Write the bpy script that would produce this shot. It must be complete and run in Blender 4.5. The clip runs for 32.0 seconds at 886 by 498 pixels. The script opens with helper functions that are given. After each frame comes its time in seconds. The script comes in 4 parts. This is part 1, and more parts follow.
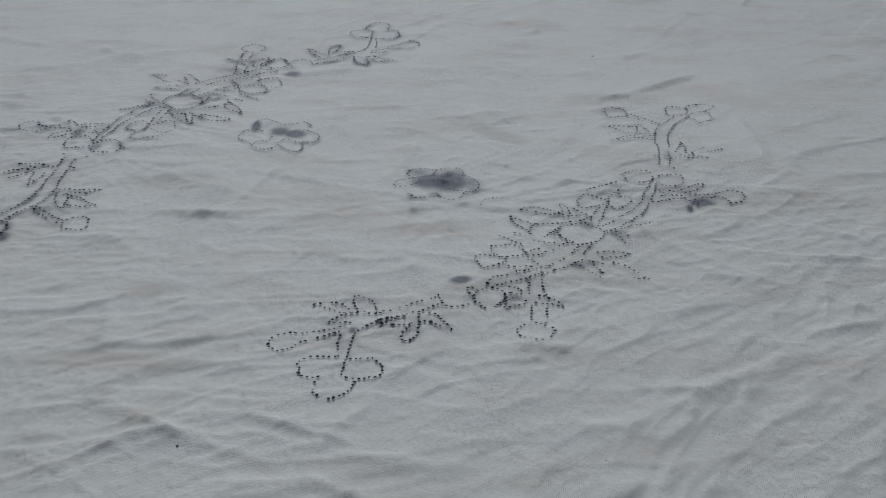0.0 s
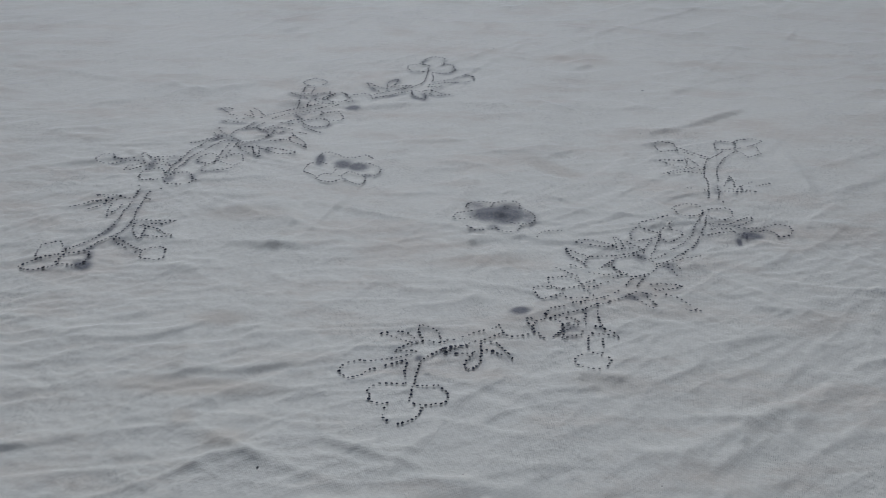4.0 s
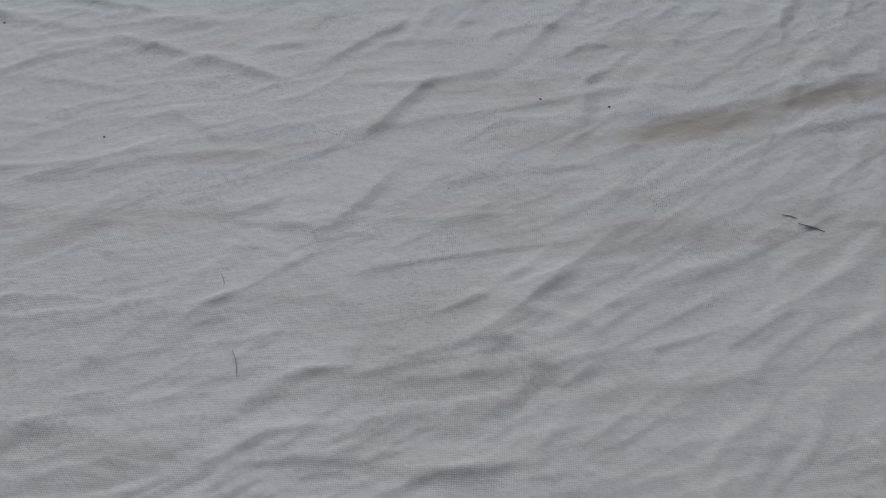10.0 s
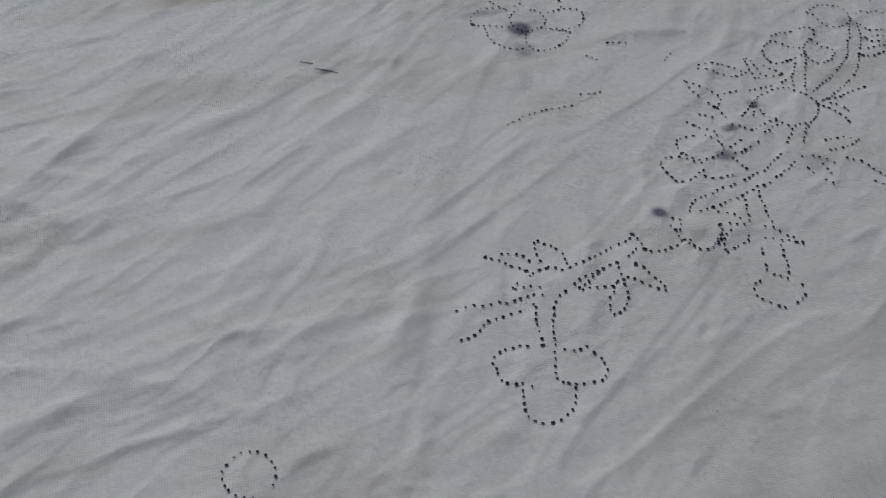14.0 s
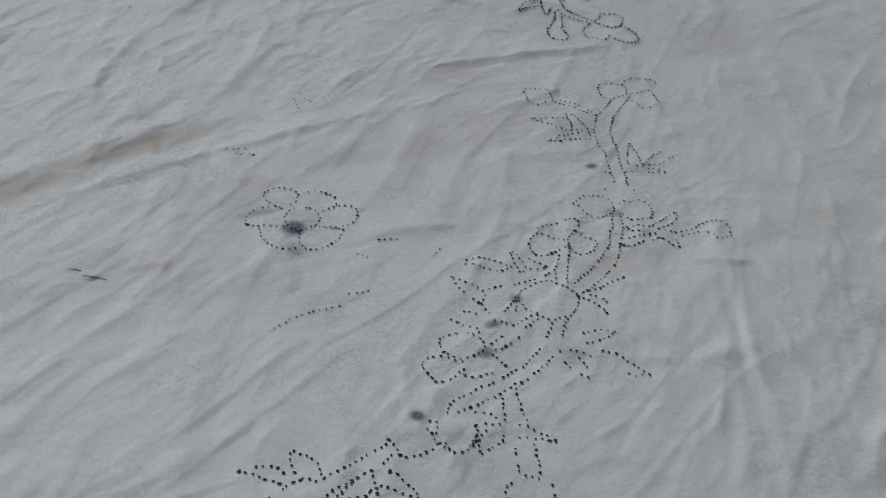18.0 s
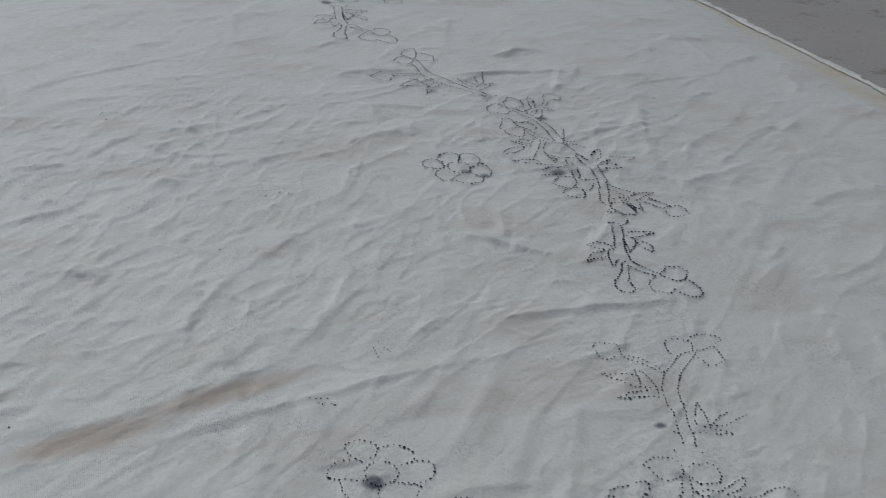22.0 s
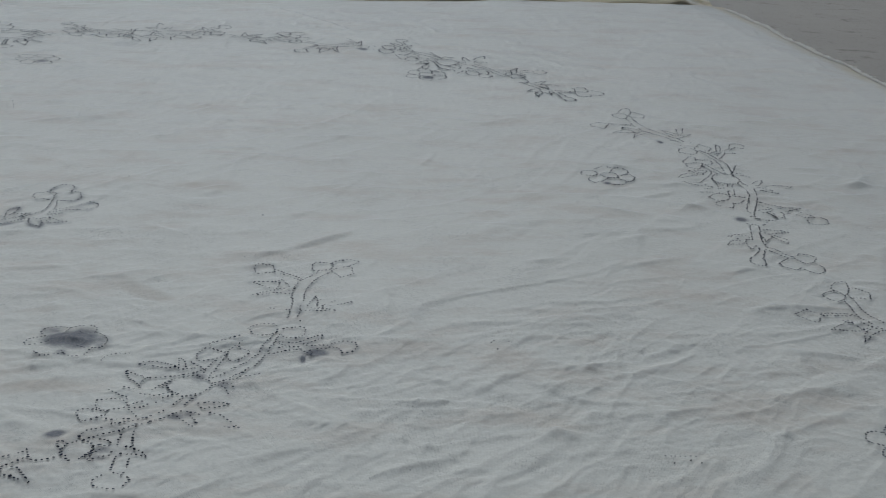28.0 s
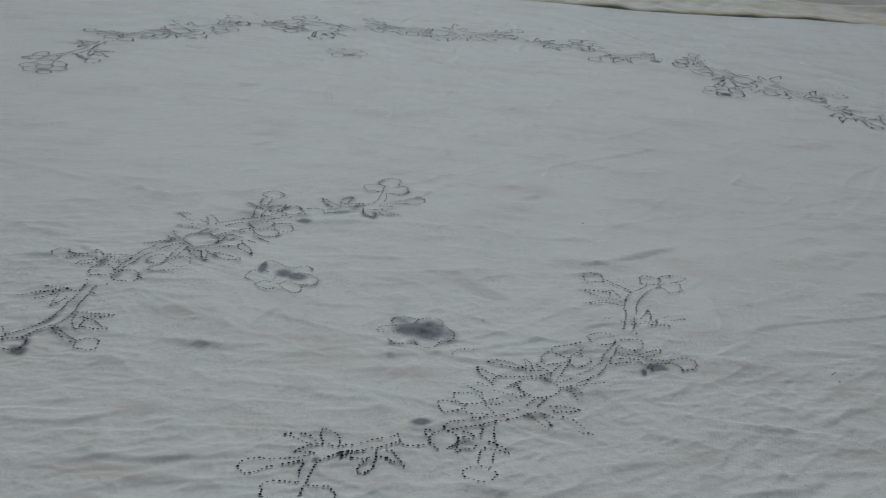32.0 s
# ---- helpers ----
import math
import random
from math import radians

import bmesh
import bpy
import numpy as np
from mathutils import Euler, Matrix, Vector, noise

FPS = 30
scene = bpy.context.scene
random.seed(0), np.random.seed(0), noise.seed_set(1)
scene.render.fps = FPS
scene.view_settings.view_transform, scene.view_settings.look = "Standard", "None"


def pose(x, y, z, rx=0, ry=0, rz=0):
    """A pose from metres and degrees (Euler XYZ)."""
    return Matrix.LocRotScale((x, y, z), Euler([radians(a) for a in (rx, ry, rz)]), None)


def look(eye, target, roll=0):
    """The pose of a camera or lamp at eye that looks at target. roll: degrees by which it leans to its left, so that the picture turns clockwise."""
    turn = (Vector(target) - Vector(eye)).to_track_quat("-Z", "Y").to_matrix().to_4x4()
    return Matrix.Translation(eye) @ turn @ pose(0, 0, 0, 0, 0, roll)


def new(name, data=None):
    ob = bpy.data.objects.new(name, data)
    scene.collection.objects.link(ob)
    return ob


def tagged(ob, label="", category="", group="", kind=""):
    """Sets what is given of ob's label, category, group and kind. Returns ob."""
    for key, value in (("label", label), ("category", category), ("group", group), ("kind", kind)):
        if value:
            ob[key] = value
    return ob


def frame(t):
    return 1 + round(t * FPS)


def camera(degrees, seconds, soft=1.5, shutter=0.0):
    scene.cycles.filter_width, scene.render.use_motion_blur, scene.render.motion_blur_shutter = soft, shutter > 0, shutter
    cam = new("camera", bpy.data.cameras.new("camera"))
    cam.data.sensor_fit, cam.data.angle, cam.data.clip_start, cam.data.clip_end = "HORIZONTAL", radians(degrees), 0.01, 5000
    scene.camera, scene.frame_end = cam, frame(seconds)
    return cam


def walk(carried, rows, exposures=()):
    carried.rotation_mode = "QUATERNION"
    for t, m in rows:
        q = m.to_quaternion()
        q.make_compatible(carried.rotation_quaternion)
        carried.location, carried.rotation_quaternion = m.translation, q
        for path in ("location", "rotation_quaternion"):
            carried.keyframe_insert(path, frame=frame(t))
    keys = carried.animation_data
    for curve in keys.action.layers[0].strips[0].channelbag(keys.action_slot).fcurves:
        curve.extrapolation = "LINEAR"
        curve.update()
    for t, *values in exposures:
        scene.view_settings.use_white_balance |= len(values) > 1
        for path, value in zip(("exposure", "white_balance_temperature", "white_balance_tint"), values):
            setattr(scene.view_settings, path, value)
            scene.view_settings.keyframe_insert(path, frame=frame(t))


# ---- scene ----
cam = camera(40.08, 32.0, 1.1)
# seconds, eye in metres, turn in degrees
ROWS = [
    (0, 0.0003, -0.0054, 0.3422, 60.08, -1.45, 1.34),
    (0.5, -0.0068, -0.0124, 0.3486, 60.25, -1.00, 2.48),
    (1, -0.0179, -0.0191, 0.3560, 60.49, -0.40, 3.42),
    (1.5, -0.0178, -0.0196, 0.3571, 60.42, -0.30, 3.38),
    (2, -0.0173, -0.0197, 0.3587, 60.61, -0.34, 3.43),
    (2.5, -0.0180, -0.0197, 0.3580, 60.77, -0.23, 3.32),
    (3, -0.0144, -0.0201, 0.3586, 60.88, -0.38, 3.15),
    (3.5, -0.0128, -0.0231, 0.3613, 60.51, -0.51, 2.97),
    (4, -0.0125, -0.0295, 0.3646, 60.86, -0.91, 3.04),
    (4.5, -0.0050, -0.0317, 0.3625, 59.68, -1.25, 2.91),
    (6.5, 0.0028, -0.0635, 0.3605, 61.94, -0.59, 2.57),
    (7, 0.0018, -0.0721, 0.3585, 60.84, -0.09, 3.38),
    (7.5, 0.0097, -0.0819, 0.3562, 60.02, 0.56, 2.65),
    (8, 0.0146, -0.0916, 0.3471, 58.47, 1.67, 2.09),
    (8.5, 0.0234, -0.1062, 0.3379, 56.09, 1.36, 0.08),
    (9, 0.0303, -0.1180, 0.3293, 53.81, 0.81, -0.98),
    (9.5, 0.0398, -0.1291, 0.3217, 51.19, 0.82, -2.16),
    (10, 0.0533, -0.1416, 0.3152, 49.26, -0.27, -4.97),
    (10.5, 0.0658, -0.1565, 0.3098, 48.22, -0.52, -7.41),
    (11, 0.0753, -0.1631, 0.3046, 46.67, -0.83, -8.97),
    (11.5, 0.0838, -0.1683, 0.3006, 45.50, -1.31, -11.58),
    (12, 0.0958, -0.1719, 0.3022, 45.14, -1.52, -14.06),
    (12.5, 0.1051, -0.1772, 0.3051, 45.76, -2.25, -16.42),
    (13, 0.1118, -0.1826, 0.3131, 45.74, -2.83, -17.68),
    (13.5, 0.1169, -0.1874, 0.3159, 45.37, -3.22, -18.59),
    (15.5, 0.1488, -0.1955, 0.3254, 47.52, -3.67, -23.00),
    (16, 0.1576, -0.1971, 0.3296, 49.26, -4.21, -25.04),
    (16.5, 0.1668, -0.1980, 0.3287, 48.98, -4.54, -26.14),
    (17, 0.1690, -0.1947, 0.3370, 50.23, -5.36, -25.58),
    (17.5, 0.1692, -0.1971, 0.3427, 51.55, -5.50, -25.31),
    (18, 0.1690, -0.1950, 0.3464, 52.10, -5.69, -24.82),
    (18.5, 0.1662, -0.1907, 0.3499, 52.80, -5.98, -23.98),
    (19, 0.1639, -0.1876, 0.3565, 54.17, -6.32, -23.78),
    (19.5, 0.1609, -0.1885, 0.3614, 55.28, -7.11, -24.01),
    (20, 0.1589, -0.1859, 0.3665, 56.67, -7.53, -24.32),
    (20.5, 0.1541, -0.1854, 0.3731, 58.31, -7.51, -23.57),
    (21, 0.1531, -0.1877, 0.3763, 58.68, -6.98, -23.86),
    (21.5, 0.1525, -0.1864, 0.3819, 59.67, -6.60, -23.24),
    (22, 0.1475, -0.1860, 0.3875, 60.52, -6.32, -22.18),
    (22.5, 0.1456, -0.1867, 0.3908, 61.56, -6.22, -21.77),
    (23, 0.1411, -0.1836, 0.3918, 62.99, -6.34, -21.55),
    (23.5, 0.1363, -0.1821, 0.3928, 63.47, -6.05, -20.74),
    (24, 0.1282, -0.1801, 0.3935, 63.78, -5.47, -18.74),
    (24.5, 0.1222, -0.1793, 0.3960, 63.31, -5.29, -17.34),
    (26.5, 0.1360, -0.1519, 0.3997, 65.17, -4.28, -13.61),
    (27, 0.1405, -0.1094, 0.3900, 65.39, -4.28, -9.76),
    (27.5, 0.1510, -0.0663, 0.3827, 66.08, -3.98, -8.38),
    (28, 0.1463, -0.0544, 0.3794, 66.98, -3.29, -5.07),
    (28.5, 0.1481, -0.0490, 0.3795, 66.74, -3.90, -4.99),
    (29, 0.1398, -0.0542, 0.3817, 66.54, -4.17, -4.03),
    (29.5, 0.1214, -0.0568, 0.3845, 66.47, -3.92, -1.94),
    (30, 0.1064, -0.0530, 0.3869, 66.59, -3.73, -0.09),
    (30.5, 0.0888, -0.0521, 0.3847, 66.64, -3.93, 1.08),
    (31, 0.0752, -0.0558, 0.3869, 66.76, -3.82, 3.03),
    (31.5, 0.0603, -0.0584, 0.3868, 66.66, -3.73, 4.39),
    (32, 0.0482, -0.0640, 0.3846, 66.35, -4.14, 5.45),
]
# seconds, stops, kelvin, tint
EXPOSURES = [
    (0, -0.57, 5650, 4),
    (4, -0.56, 5650, 6),
    (7, -0.57, 5640, 6),
    (10, -0.62, 5630, 7),
    (13, -0.59, 5630, 7),
    (16, -0.46, 5620, 6),
    (20, -0.44, 5640, 5),
    (24, -0.42, 5750, 4),
    (27, -0.52, 5720, 2),
    (30, -0.68, 5690, 0),
    (32, -0.69, 5680, 0),
]
walk(cam, [(t, pose(*p)) for t, *p in ROWS], EXPOSURES)

# ---- light ----
world = bpy.data.worlds.new("sky")
scene.world = world
world.use_nodes = True
wn = world.node_tree
sky = wn.nodes.new("ShaderNodeTexSky")
sky.sky_type = "NISHITA"
sky.sun_disc = False
SUN_UP, SUN_ROUND = 42.0, -7.0
sky.air_density, sky.dust_density, sky.ozone_density = 0.45, 6.0, 0.1
sky.sun_elevation, sky.sun_rotation = radians(SUN_UP), radians(SUN_ROUND)
wn.links.new(sky.outputs[0], wn.nodes["Background"].inputs[0])
wn.nodes["Background"].inputs[1].default_value = 0.072
sun = new("sun", bpy.data.lights.new("sun", "SUN"))
sun.data.energy, sun.data.angle, sun.data.color = 1.5, radians(26), (0.90, 0.945, 1.0)
a, e = radians(SUN_ROUND), radians(SUN_UP)
sun.matrix_world = look(Vector((math.sin(a) * math.cos(e), math.cos(a) * math.cos(e), math.sin(e))) * 5, (0, 0, 0))


# ---- materials ----
class Nodes:
    """A short way to write node trees."""

    def __init__(self, name):
        self.mat = bpy.data.materials.new(name)
        self.mat.use_nodes = True
        self.tree = self.mat.node_tree
        self.bsdf = self.tree.nodes["Principled BSDF"]
        self.place = self.add("ShaderNodeTexCoord").outputs["Object"]

    def add(self, kind, **values):
        node = self.tree.nodes.new(kind)
        for key, value in values.items():
            if key == "operation":
                node.operation = value
            elif key == "blend_type":
                node.blend_type = value
            elif key == "data_type":
                node.data_type = value
            elif key == "attribute_name":
                node.attribute_name = value
            elif key == "feature":
                node.feature = value
        return node

    def link(self, a, b):
        self.tree.links.new(a, b)

    def put(self, value, socket):
        if hasattr(value, "is_linked"):
            self.link(value, socket)
        else:
            socket.default_value = value

    def scaled(self, x, y, z, turn=0.0):
        m = self.add("ShaderNodeMapping")
        m.inputs["Scale"].default_value = (x, y, z)
        m.inputs["Rotation"].default_value = (0, 0, radians(turn))
        self.link(self.place, m.inputs["Vector"])
        return m.outputs[0]

    def noise(self, scale, detail=3.0, rough=0.55, where=None):
        n = self.add("ShaderNodeTexNoise")
        n.inputs["Scale"].default_value = scale
        n.inputs["Detail"].default_value = detail
        n.inputs["Roughness"].default_value = rough
        self.link(where or self.place, n.inputs["Vector"])
        return n.outputs["Fac"]

    def math(self, op, a, b=0.0, clamp=False):
        n = self.add("ShaderNodeMath", operation=op)
        n.use_clamp = clamp
        self.put(a, n.inputs[0])
        self.put(b, n.inputs[1])
        return n.outputs[0]

    def ramp(self, value, low, high, to_low=0.0, to_high=1.0):
        n = self.add("ShaderNodeMapRange")
        self.put(value, n.inputs[0])
        for i, v in enumerate((low, high, to_low, to_high)):
            n.inputs[1 + i].default_value = v
        return n.outputs[0]

    def mix(self, fac, a, b):
        n = self.add("ShaderNodeMix", data_type="RGBA")
        self.put(fac, n.inputs["Factor"])
        for v, s in ((a, n.inputs[6]), (b, n.inputs[7])):
            self.put(v if hasattr(v, "is_linked") else (*v, 1), s)
        return n.outputs[2]

    def attr(self, name):
        return self.add("ShaderNodeAttribute", attribute_name=name).outputs["Fac"]

    def bump(self, height, strength, distance, after=None):
        n = self.add("ShaderNodeBump")
        n.inputs["Strength"].default_value = strength
        n.inputs["Distance"].default_value = distance
        self.link(height, n.inputs["Height"])
        if after:
            self.link(after, n.inputs["Normal"])
        return n.outputs[0]

    def done(self, colour, rough=0.8, normal=None, specular=0.3):
        self.put(colour if hasattr(colour, "is_linked") else (*colour, 1), self.bsdf.inputs["Base Color"])
        self.put(rough, self.bsdf.inputs["Roughness"])
        self.bsdf.inputs["Specular IOR Level"].default_value = specular
        if normal:
            self.link(normal, self.bsdf.inputs["Normal"])
        return self.mat


TAN, INK = (0.50, 0.40, 0.22), (0.032, 0.037, 0.062)


def cotton_material():
    n = Nodes("unbleached_cotton")
    threads = []
    for turn in (8.0, 98.0):
        warped = n.scaled(1, 1, 1, turn)
        wave = n.add("ShaderNodeTexWave")
        wave.inputs["Scale"].default_value = 400.0
        wave.inputs["Distortion"].default_value = 1.2
        wave.inputs["Detail"].default_value = 1.0
        wave.inputs["Detail Scale"].default_value = 0.6
        n.link(warped, wave.inputs["Vector"])
        threads.append(wave.outputs["Fac"])
    weave = n.math("MULTIPLY", threads[0], threads[1])
    holes = n.math("MAXIMUM", threads[0], n.math("MULTIPLY", threads[1], 0.85))
    loose = n.math("MULTIPLY", n.ramp(n.noise(19, 6, 0.78), 0.46, 0.66), n.ramp(n.noise(560, 2, 0.6), 0.49, 0.57))
    gaps = n.math("MULTIPLY", n.ramp(holes, 0.48, 0.30), loose, True)
    slub = n.ramp(n.noise(1, 3, 0.6, n.scaled(45, 900, 45, 8)), 0.62, 0.8)
    slub2 = n.ramp(n.noise(1, 3, 0.6, n.scaled(900, 45, 45, 8)), 0.64, 0.82)
    cloud = n.noise(7, 4, 0.6)
    colour = n.mix(cloud, (0.60, 0.585, 0.52), (0.65, 0.63, 0.565))
    colour = n.mix(n.math("MULTIPLY", n.ramp(n.noise(1, 6, 0.7, n.scaled(9, 24, 9, -12)), 0.5, 0.66), 0.7), colour, (0.52, 0.458, 0.385))
    colour = n.mix(n.math("MULTIPLY", n.math("MAXIMUM", slub, slub2), 0.11), colour, (0.42, 0.40, 0.36))
    colour = n.mix(n.math("MULTIPLY", gaps, 0.95), colour, (0.045, 0.04, 0.035))
    speck = n.add("ShaderNodeTexVoronoi", feature="F1")
    speck.inputs["Scale"].default_value = 70.0
    n.link(n.place, speck.inputs["Vector"])
    seed = n.math("MULTIPLY", n.ramp(speck.outputs["Distance"], 0.045, 0.02), n.ramp(n.noise(31, 2), 0.55, 0.6))
    colour = n.mix(n.math("MULTIPLY", seed, 0.8), colour, (0.10, 0.085, 0.07))
    smear = n.math("MULTIPLY", n.attr("ink"), n.ramp(n.math("ADD", n.noise(105, 7, 0.8), n.math("MULTIPLY", n.attr("ink"), 0.4)), 0.48, 0.80, 0.25, 1.15), True)
    colour = n.mix(n.math("MULTIPLY", smear, 0.96), colour, INK)
    # mixes the folds' brown shade into the cloth colour, along with stains
    shade_dirt = n.math("MULTIPLY", n.attr("soil"), n.ramp(n.math("ADD", n.noise(1, 6, 0.75, n.scaled(50, 95, 50, -12)), n.attr("soil")), 0.45, 0.75, 0.2, 1.15), True)
    colour = n.mix(shade_dirt, colour, (0.44, 0.365, 0.285))
    yellow = n.math("MULTIPLY", n.attr("tan"), n.ramp(n.noise(38, 4, 0.65), 0.3, 0.7, 0.35, 1.0), True)
    colour = n.mix(yellow, colour, TAN)
    colour = n.mix(n.math("MULTIPLY", n.ramp(n.noise(420, 4, 0.75), 0.42, 0.66), 0.22), colour, (0.36, 0.345, 0.315))
    fine = n.bump(weave, 0.26, 0.0002)
    crease = n.bump(n.noise(1, 5, 0.65, n.scaled(95, 130, 95, -35)), 0.5, 0.0014, fine)
    n.link(n.math("SUBTRACT", 1.0, smear, True), n.bsdf.inputs["Sheen Weight"])
    n.bsdf.inputs["Sheen Roughness"].default_value = 0.3
    return n.done(colour, 0.62, crease, 0.5)


def ink_material():
    n = Nodes("tracing_ink")
    return n.done(n.mix(n.ramp(n.noise(330, 3), 0.35, 0.65), (0.012, 0.014, 0.023), (0.048, 0.052, 0.075)), 0.85, None, 0.1)


def concrete_material():
    n = Nodes("worn_concrete")
    base = n.mix(n.noise(4, 6, 0.65), (0.27, 0.245, 0.215), (0.38, 0.35, 0.31))
    base = n.mix(n.ramp(n.noise(1, 6, 0.75, n.scaled(13, 27, 13, 12)), 0.57, 0.66, 0.0, 0.8), base, (0.14, 0.12, 0.10))
    base = n.mix(n.ramp(n.noise(260, 3, 0.7), 0.62, 0.72), base, (0.10, 0.095, 0.09))
    grit = n.bump(n.noise(180, 5, 0.7), 0.5, 0.002)
    return n.done(base, 0.75, n.bump(n.noise(14, 4, 0.6), 0.4, 0.01, grit), 0.3)


COTTON, TRACING, CONCRETE = cotton_material(), ink_material(), concrete_material()


# ---- the sheet's relief ----
TABLE = np.random.default_rng(7).random((256, 256))


def lattice(x, y):
    """Smooth noise, 0 to 1, one cell a unit."""
    i, j = np.floor(x).astype(int), np.floor(y).astype(int)
    u, v = x - i, y - j
    u, v = u * u * u * (u * (6 * u - 15) + 10), v * v * v * (v * (6 * v - 15) + 10)
    i, j = i & 255, j & 255
    k, l = (i + 1) & 255, (j + 1) & 255
    return (TABLE[i, j] * (1 - u) + TABLE[k, j] * u) * (1 - v) + (TABLE[i, l] * (1 - u) + TABLE[k, l] * u) * v


# folds: from, to, width, height, sideways bow
FOLDS = []
FOLDS += [
    (-0.210, 0.460, -0.086, 0.483, 0.0080, 0.0018, 0.000),
    (-0.176, 0.518, -0.136, 0.527, 0.0060, 0.0017, 0.000),
    (-0.166, 0.433, -0.148, 0.439, 0.0060, 0.0027, 0.000),
    (-0.200, 0.646, -0.139, 0.654, 0.0060, 0.0022, 0.000),
    (-0.165, 0.538, -0.125, 0.657, 0.0090, 0.0039, 0.000),
    (-0.003, 0.757, 0.048, 0.719, 0.0100, 0.0033, 0.000),
    (-0.051, 0.589, 0.020, 0.605, 0.0080, 0.0033, 0.000),
    (0.016, 0.952, 0.113, 0.939, 0.0070, 0.0022, -0.006),
    (0.093, 0.784, 0.180, 0.841, 0.0050, 0.0022, 0.000),
    (0.112, 0.570, 0.178, 0.537, 0.0070, 0.0027, 0.000),
    (0.156, 0.694, 0.181, 0.656, 0.0080, 0.0022, 0.000),
    (-0.145, 0.414, -0.086, 0.420, 0.0080, 0.0033, 0.000),
    (-0.093, 0.420, -0.033, 0.396, 0.0050, 0.0024, 0.000),
]
FOLDS += [
    (-0.039, 0.444, -0.013, 0.457, 0.0080, 0.0027, 0.000),
    (0.023, 0.469, 0.080, 0.478, 0.0080, 0.0027, 0.000),
    (0.150, 0.473, 0.209, 0.497, 0.0100, 0.0027, 0.000),
    (-0.227, 0.562, -0.186, 0.575, 0.0080, 0.0027, 0.000),
    (0.055, 0.674, 0.097, 0.643, 0.0080, 0.0020, 0.000),
    (-0.123, 0.273, -0.041, 0.280, 0.0070, 0.0024, 0.000),
    (-0.058, 0.274, 0.046, 0.301, 0.0080, 0.0032, 0.006),
    (0.054, 0.283, 0.096, 0.335, 0.0050, 0.0024, 0.000),
    (-0.082, 0.216, -0.020, 0.265, 0.0070, 0.0024, 0.000),
    (-0.143, 0.245, -0.066, 0.252, 0.0080, 0.0028, 0.000),
    (-0.156, 0.295, -0.104, 0.301, 0.0070, 0.0020, 0.000),
    (0.129, 0.207, 0.200, 0.221, 0.0090, 0.0028, 0.000),
    (-0.165, 0.427, -0.064, 0.381, 0.0050, 0.0014, 0.000),
]
FOLDS += [
    (-0.064, 0.381, 0.030, 0.332, 0.0050, 0.0018, 0.000),
    (0.020, 0.233, 0.043, 0.226, 0.0050, 0.0014, 0.000),
    (-0.096, 0.181, -0.063, 0.207, 0.0070, 0.0024, 0.000),
    (-0.022, 0.242, 0.027, 0.271, 0.0060, 0.0016, 0.000),
    (0.012, 0.366, 0.092, 0.384, 0.0060, 0.0014, 0.000),
    (0.122, 0.325, 0.191, 0.331, 0.0070, 0.0016, 0.000),
    (0.171, 0.291, 0.241, 0.306, 0.0100, 0.0055, 0.000),
    (0.233, 0.304, 0.322, 0.330, 0.0090, 0.0048, 0.000),
    (0.037, 0.218, 0.070, 0.266, 0.0050, 0.0016, 0.000),
    (0.089, 0.160, 0.135, 0.197, 0.0050, 0.0020, 0.000),
    (0.102, 0.106, 0.162, 0.157, 0.0060, 0.0020, 0.000),
    (0.179, 0.152, 0.214, 0.170, 0.0050, 0.0016, 0.000),
    (0.141, 0.219, 0.173, 0.265, 0.0060, 0.0016, 0.000),
]
FOLDS += [
    (0.151, 0.119, 0.192, 0.146, 0.0060, 0.0016, 0.000),
    (-0.033, 0.122, -0.007, 0.144, 0.0060, 0.0018, 0.000),
    (0.074, 0.323, 0.128, 0.337, 0.0050, 0.0014, 0.000),
    (0.171, 0.295, 0.231, 0.331, 0.0060, 0.0018, 0.000),
    (0.091, 0.124, 0.115, 0.146, 0.0050, 0.0014, 0.000),
    (0.185, 0.006, 0.300, 0.227, 0.0080, 0.0034, -0.003),
    (0.067, 0.047, 0.147, 0.083, 0.0140, 0.0035, 0.000),
    (0.117, 0.052, 0.151, 0.065, 0.0070, 0.0020, 0.000),
    (0.197, 0.092, 0.221, 0.124, 0.0060, 0.0020, 0.000),
    (0.182, 0.130, 0.252, 0.172, 0.0070, 0.0020, 0.000),
    (0.280, 0.131, 0.305, 0.169, 0.0060, 0.0015, 0.000),
    (0.267, -0.014, 0.323, 0.030, 0.0120, 0.0025, 0.000),
    (0.165, 0.064, 0.211, 0.090, 0.0070, 0.0018, 0.000),
]
FOLDS += [
    (0.207, 0.091, 0.243, 0.099, 0.0060, 0.0018, 0.000),
    (0.333, 0.252, 0.381, 0.303, 0.0070, 0.0027, 0.000),
    (0.361, 0.226, 0.428, 0.292, 0.0070, 0.0024, 0.000),
    (0.374, 0.187, 0.413, 0.238, 0.0070, 0.0022, 0.000),
    (0.428, 0.086, 0.560, 0.176, 0.0120, 0.0031, 0.000),
    (0.489, 0.067, 0.587, 0.135, 0.0140, 0.0033, 0.000),
    (0.454, 0.437, 0.514, 0.395, 0.0050, 0.0022, 0.000),
    (0.437, 0.339, 0.560, 0.333, 0.0050, 0.0022, 0.000),
    (0.254, 0.387, 0.308, 0.421, 0.0080, 0.0027, 0.000),
    (0.272, 0.360, 0.353, 0.348, 0.0080, 0.0022, 0.000),
    (0.203, 0.231, 0.241, 0.248, 0.0080, 0.0022, 0.000),
    (0.330, 0.444, 0.386, 0.470, 0.0080, 0.0024, 0.000),
    (0.324, 0.179, 0.366, 0.191, 0.0070, 0.0020, 0.000),
]
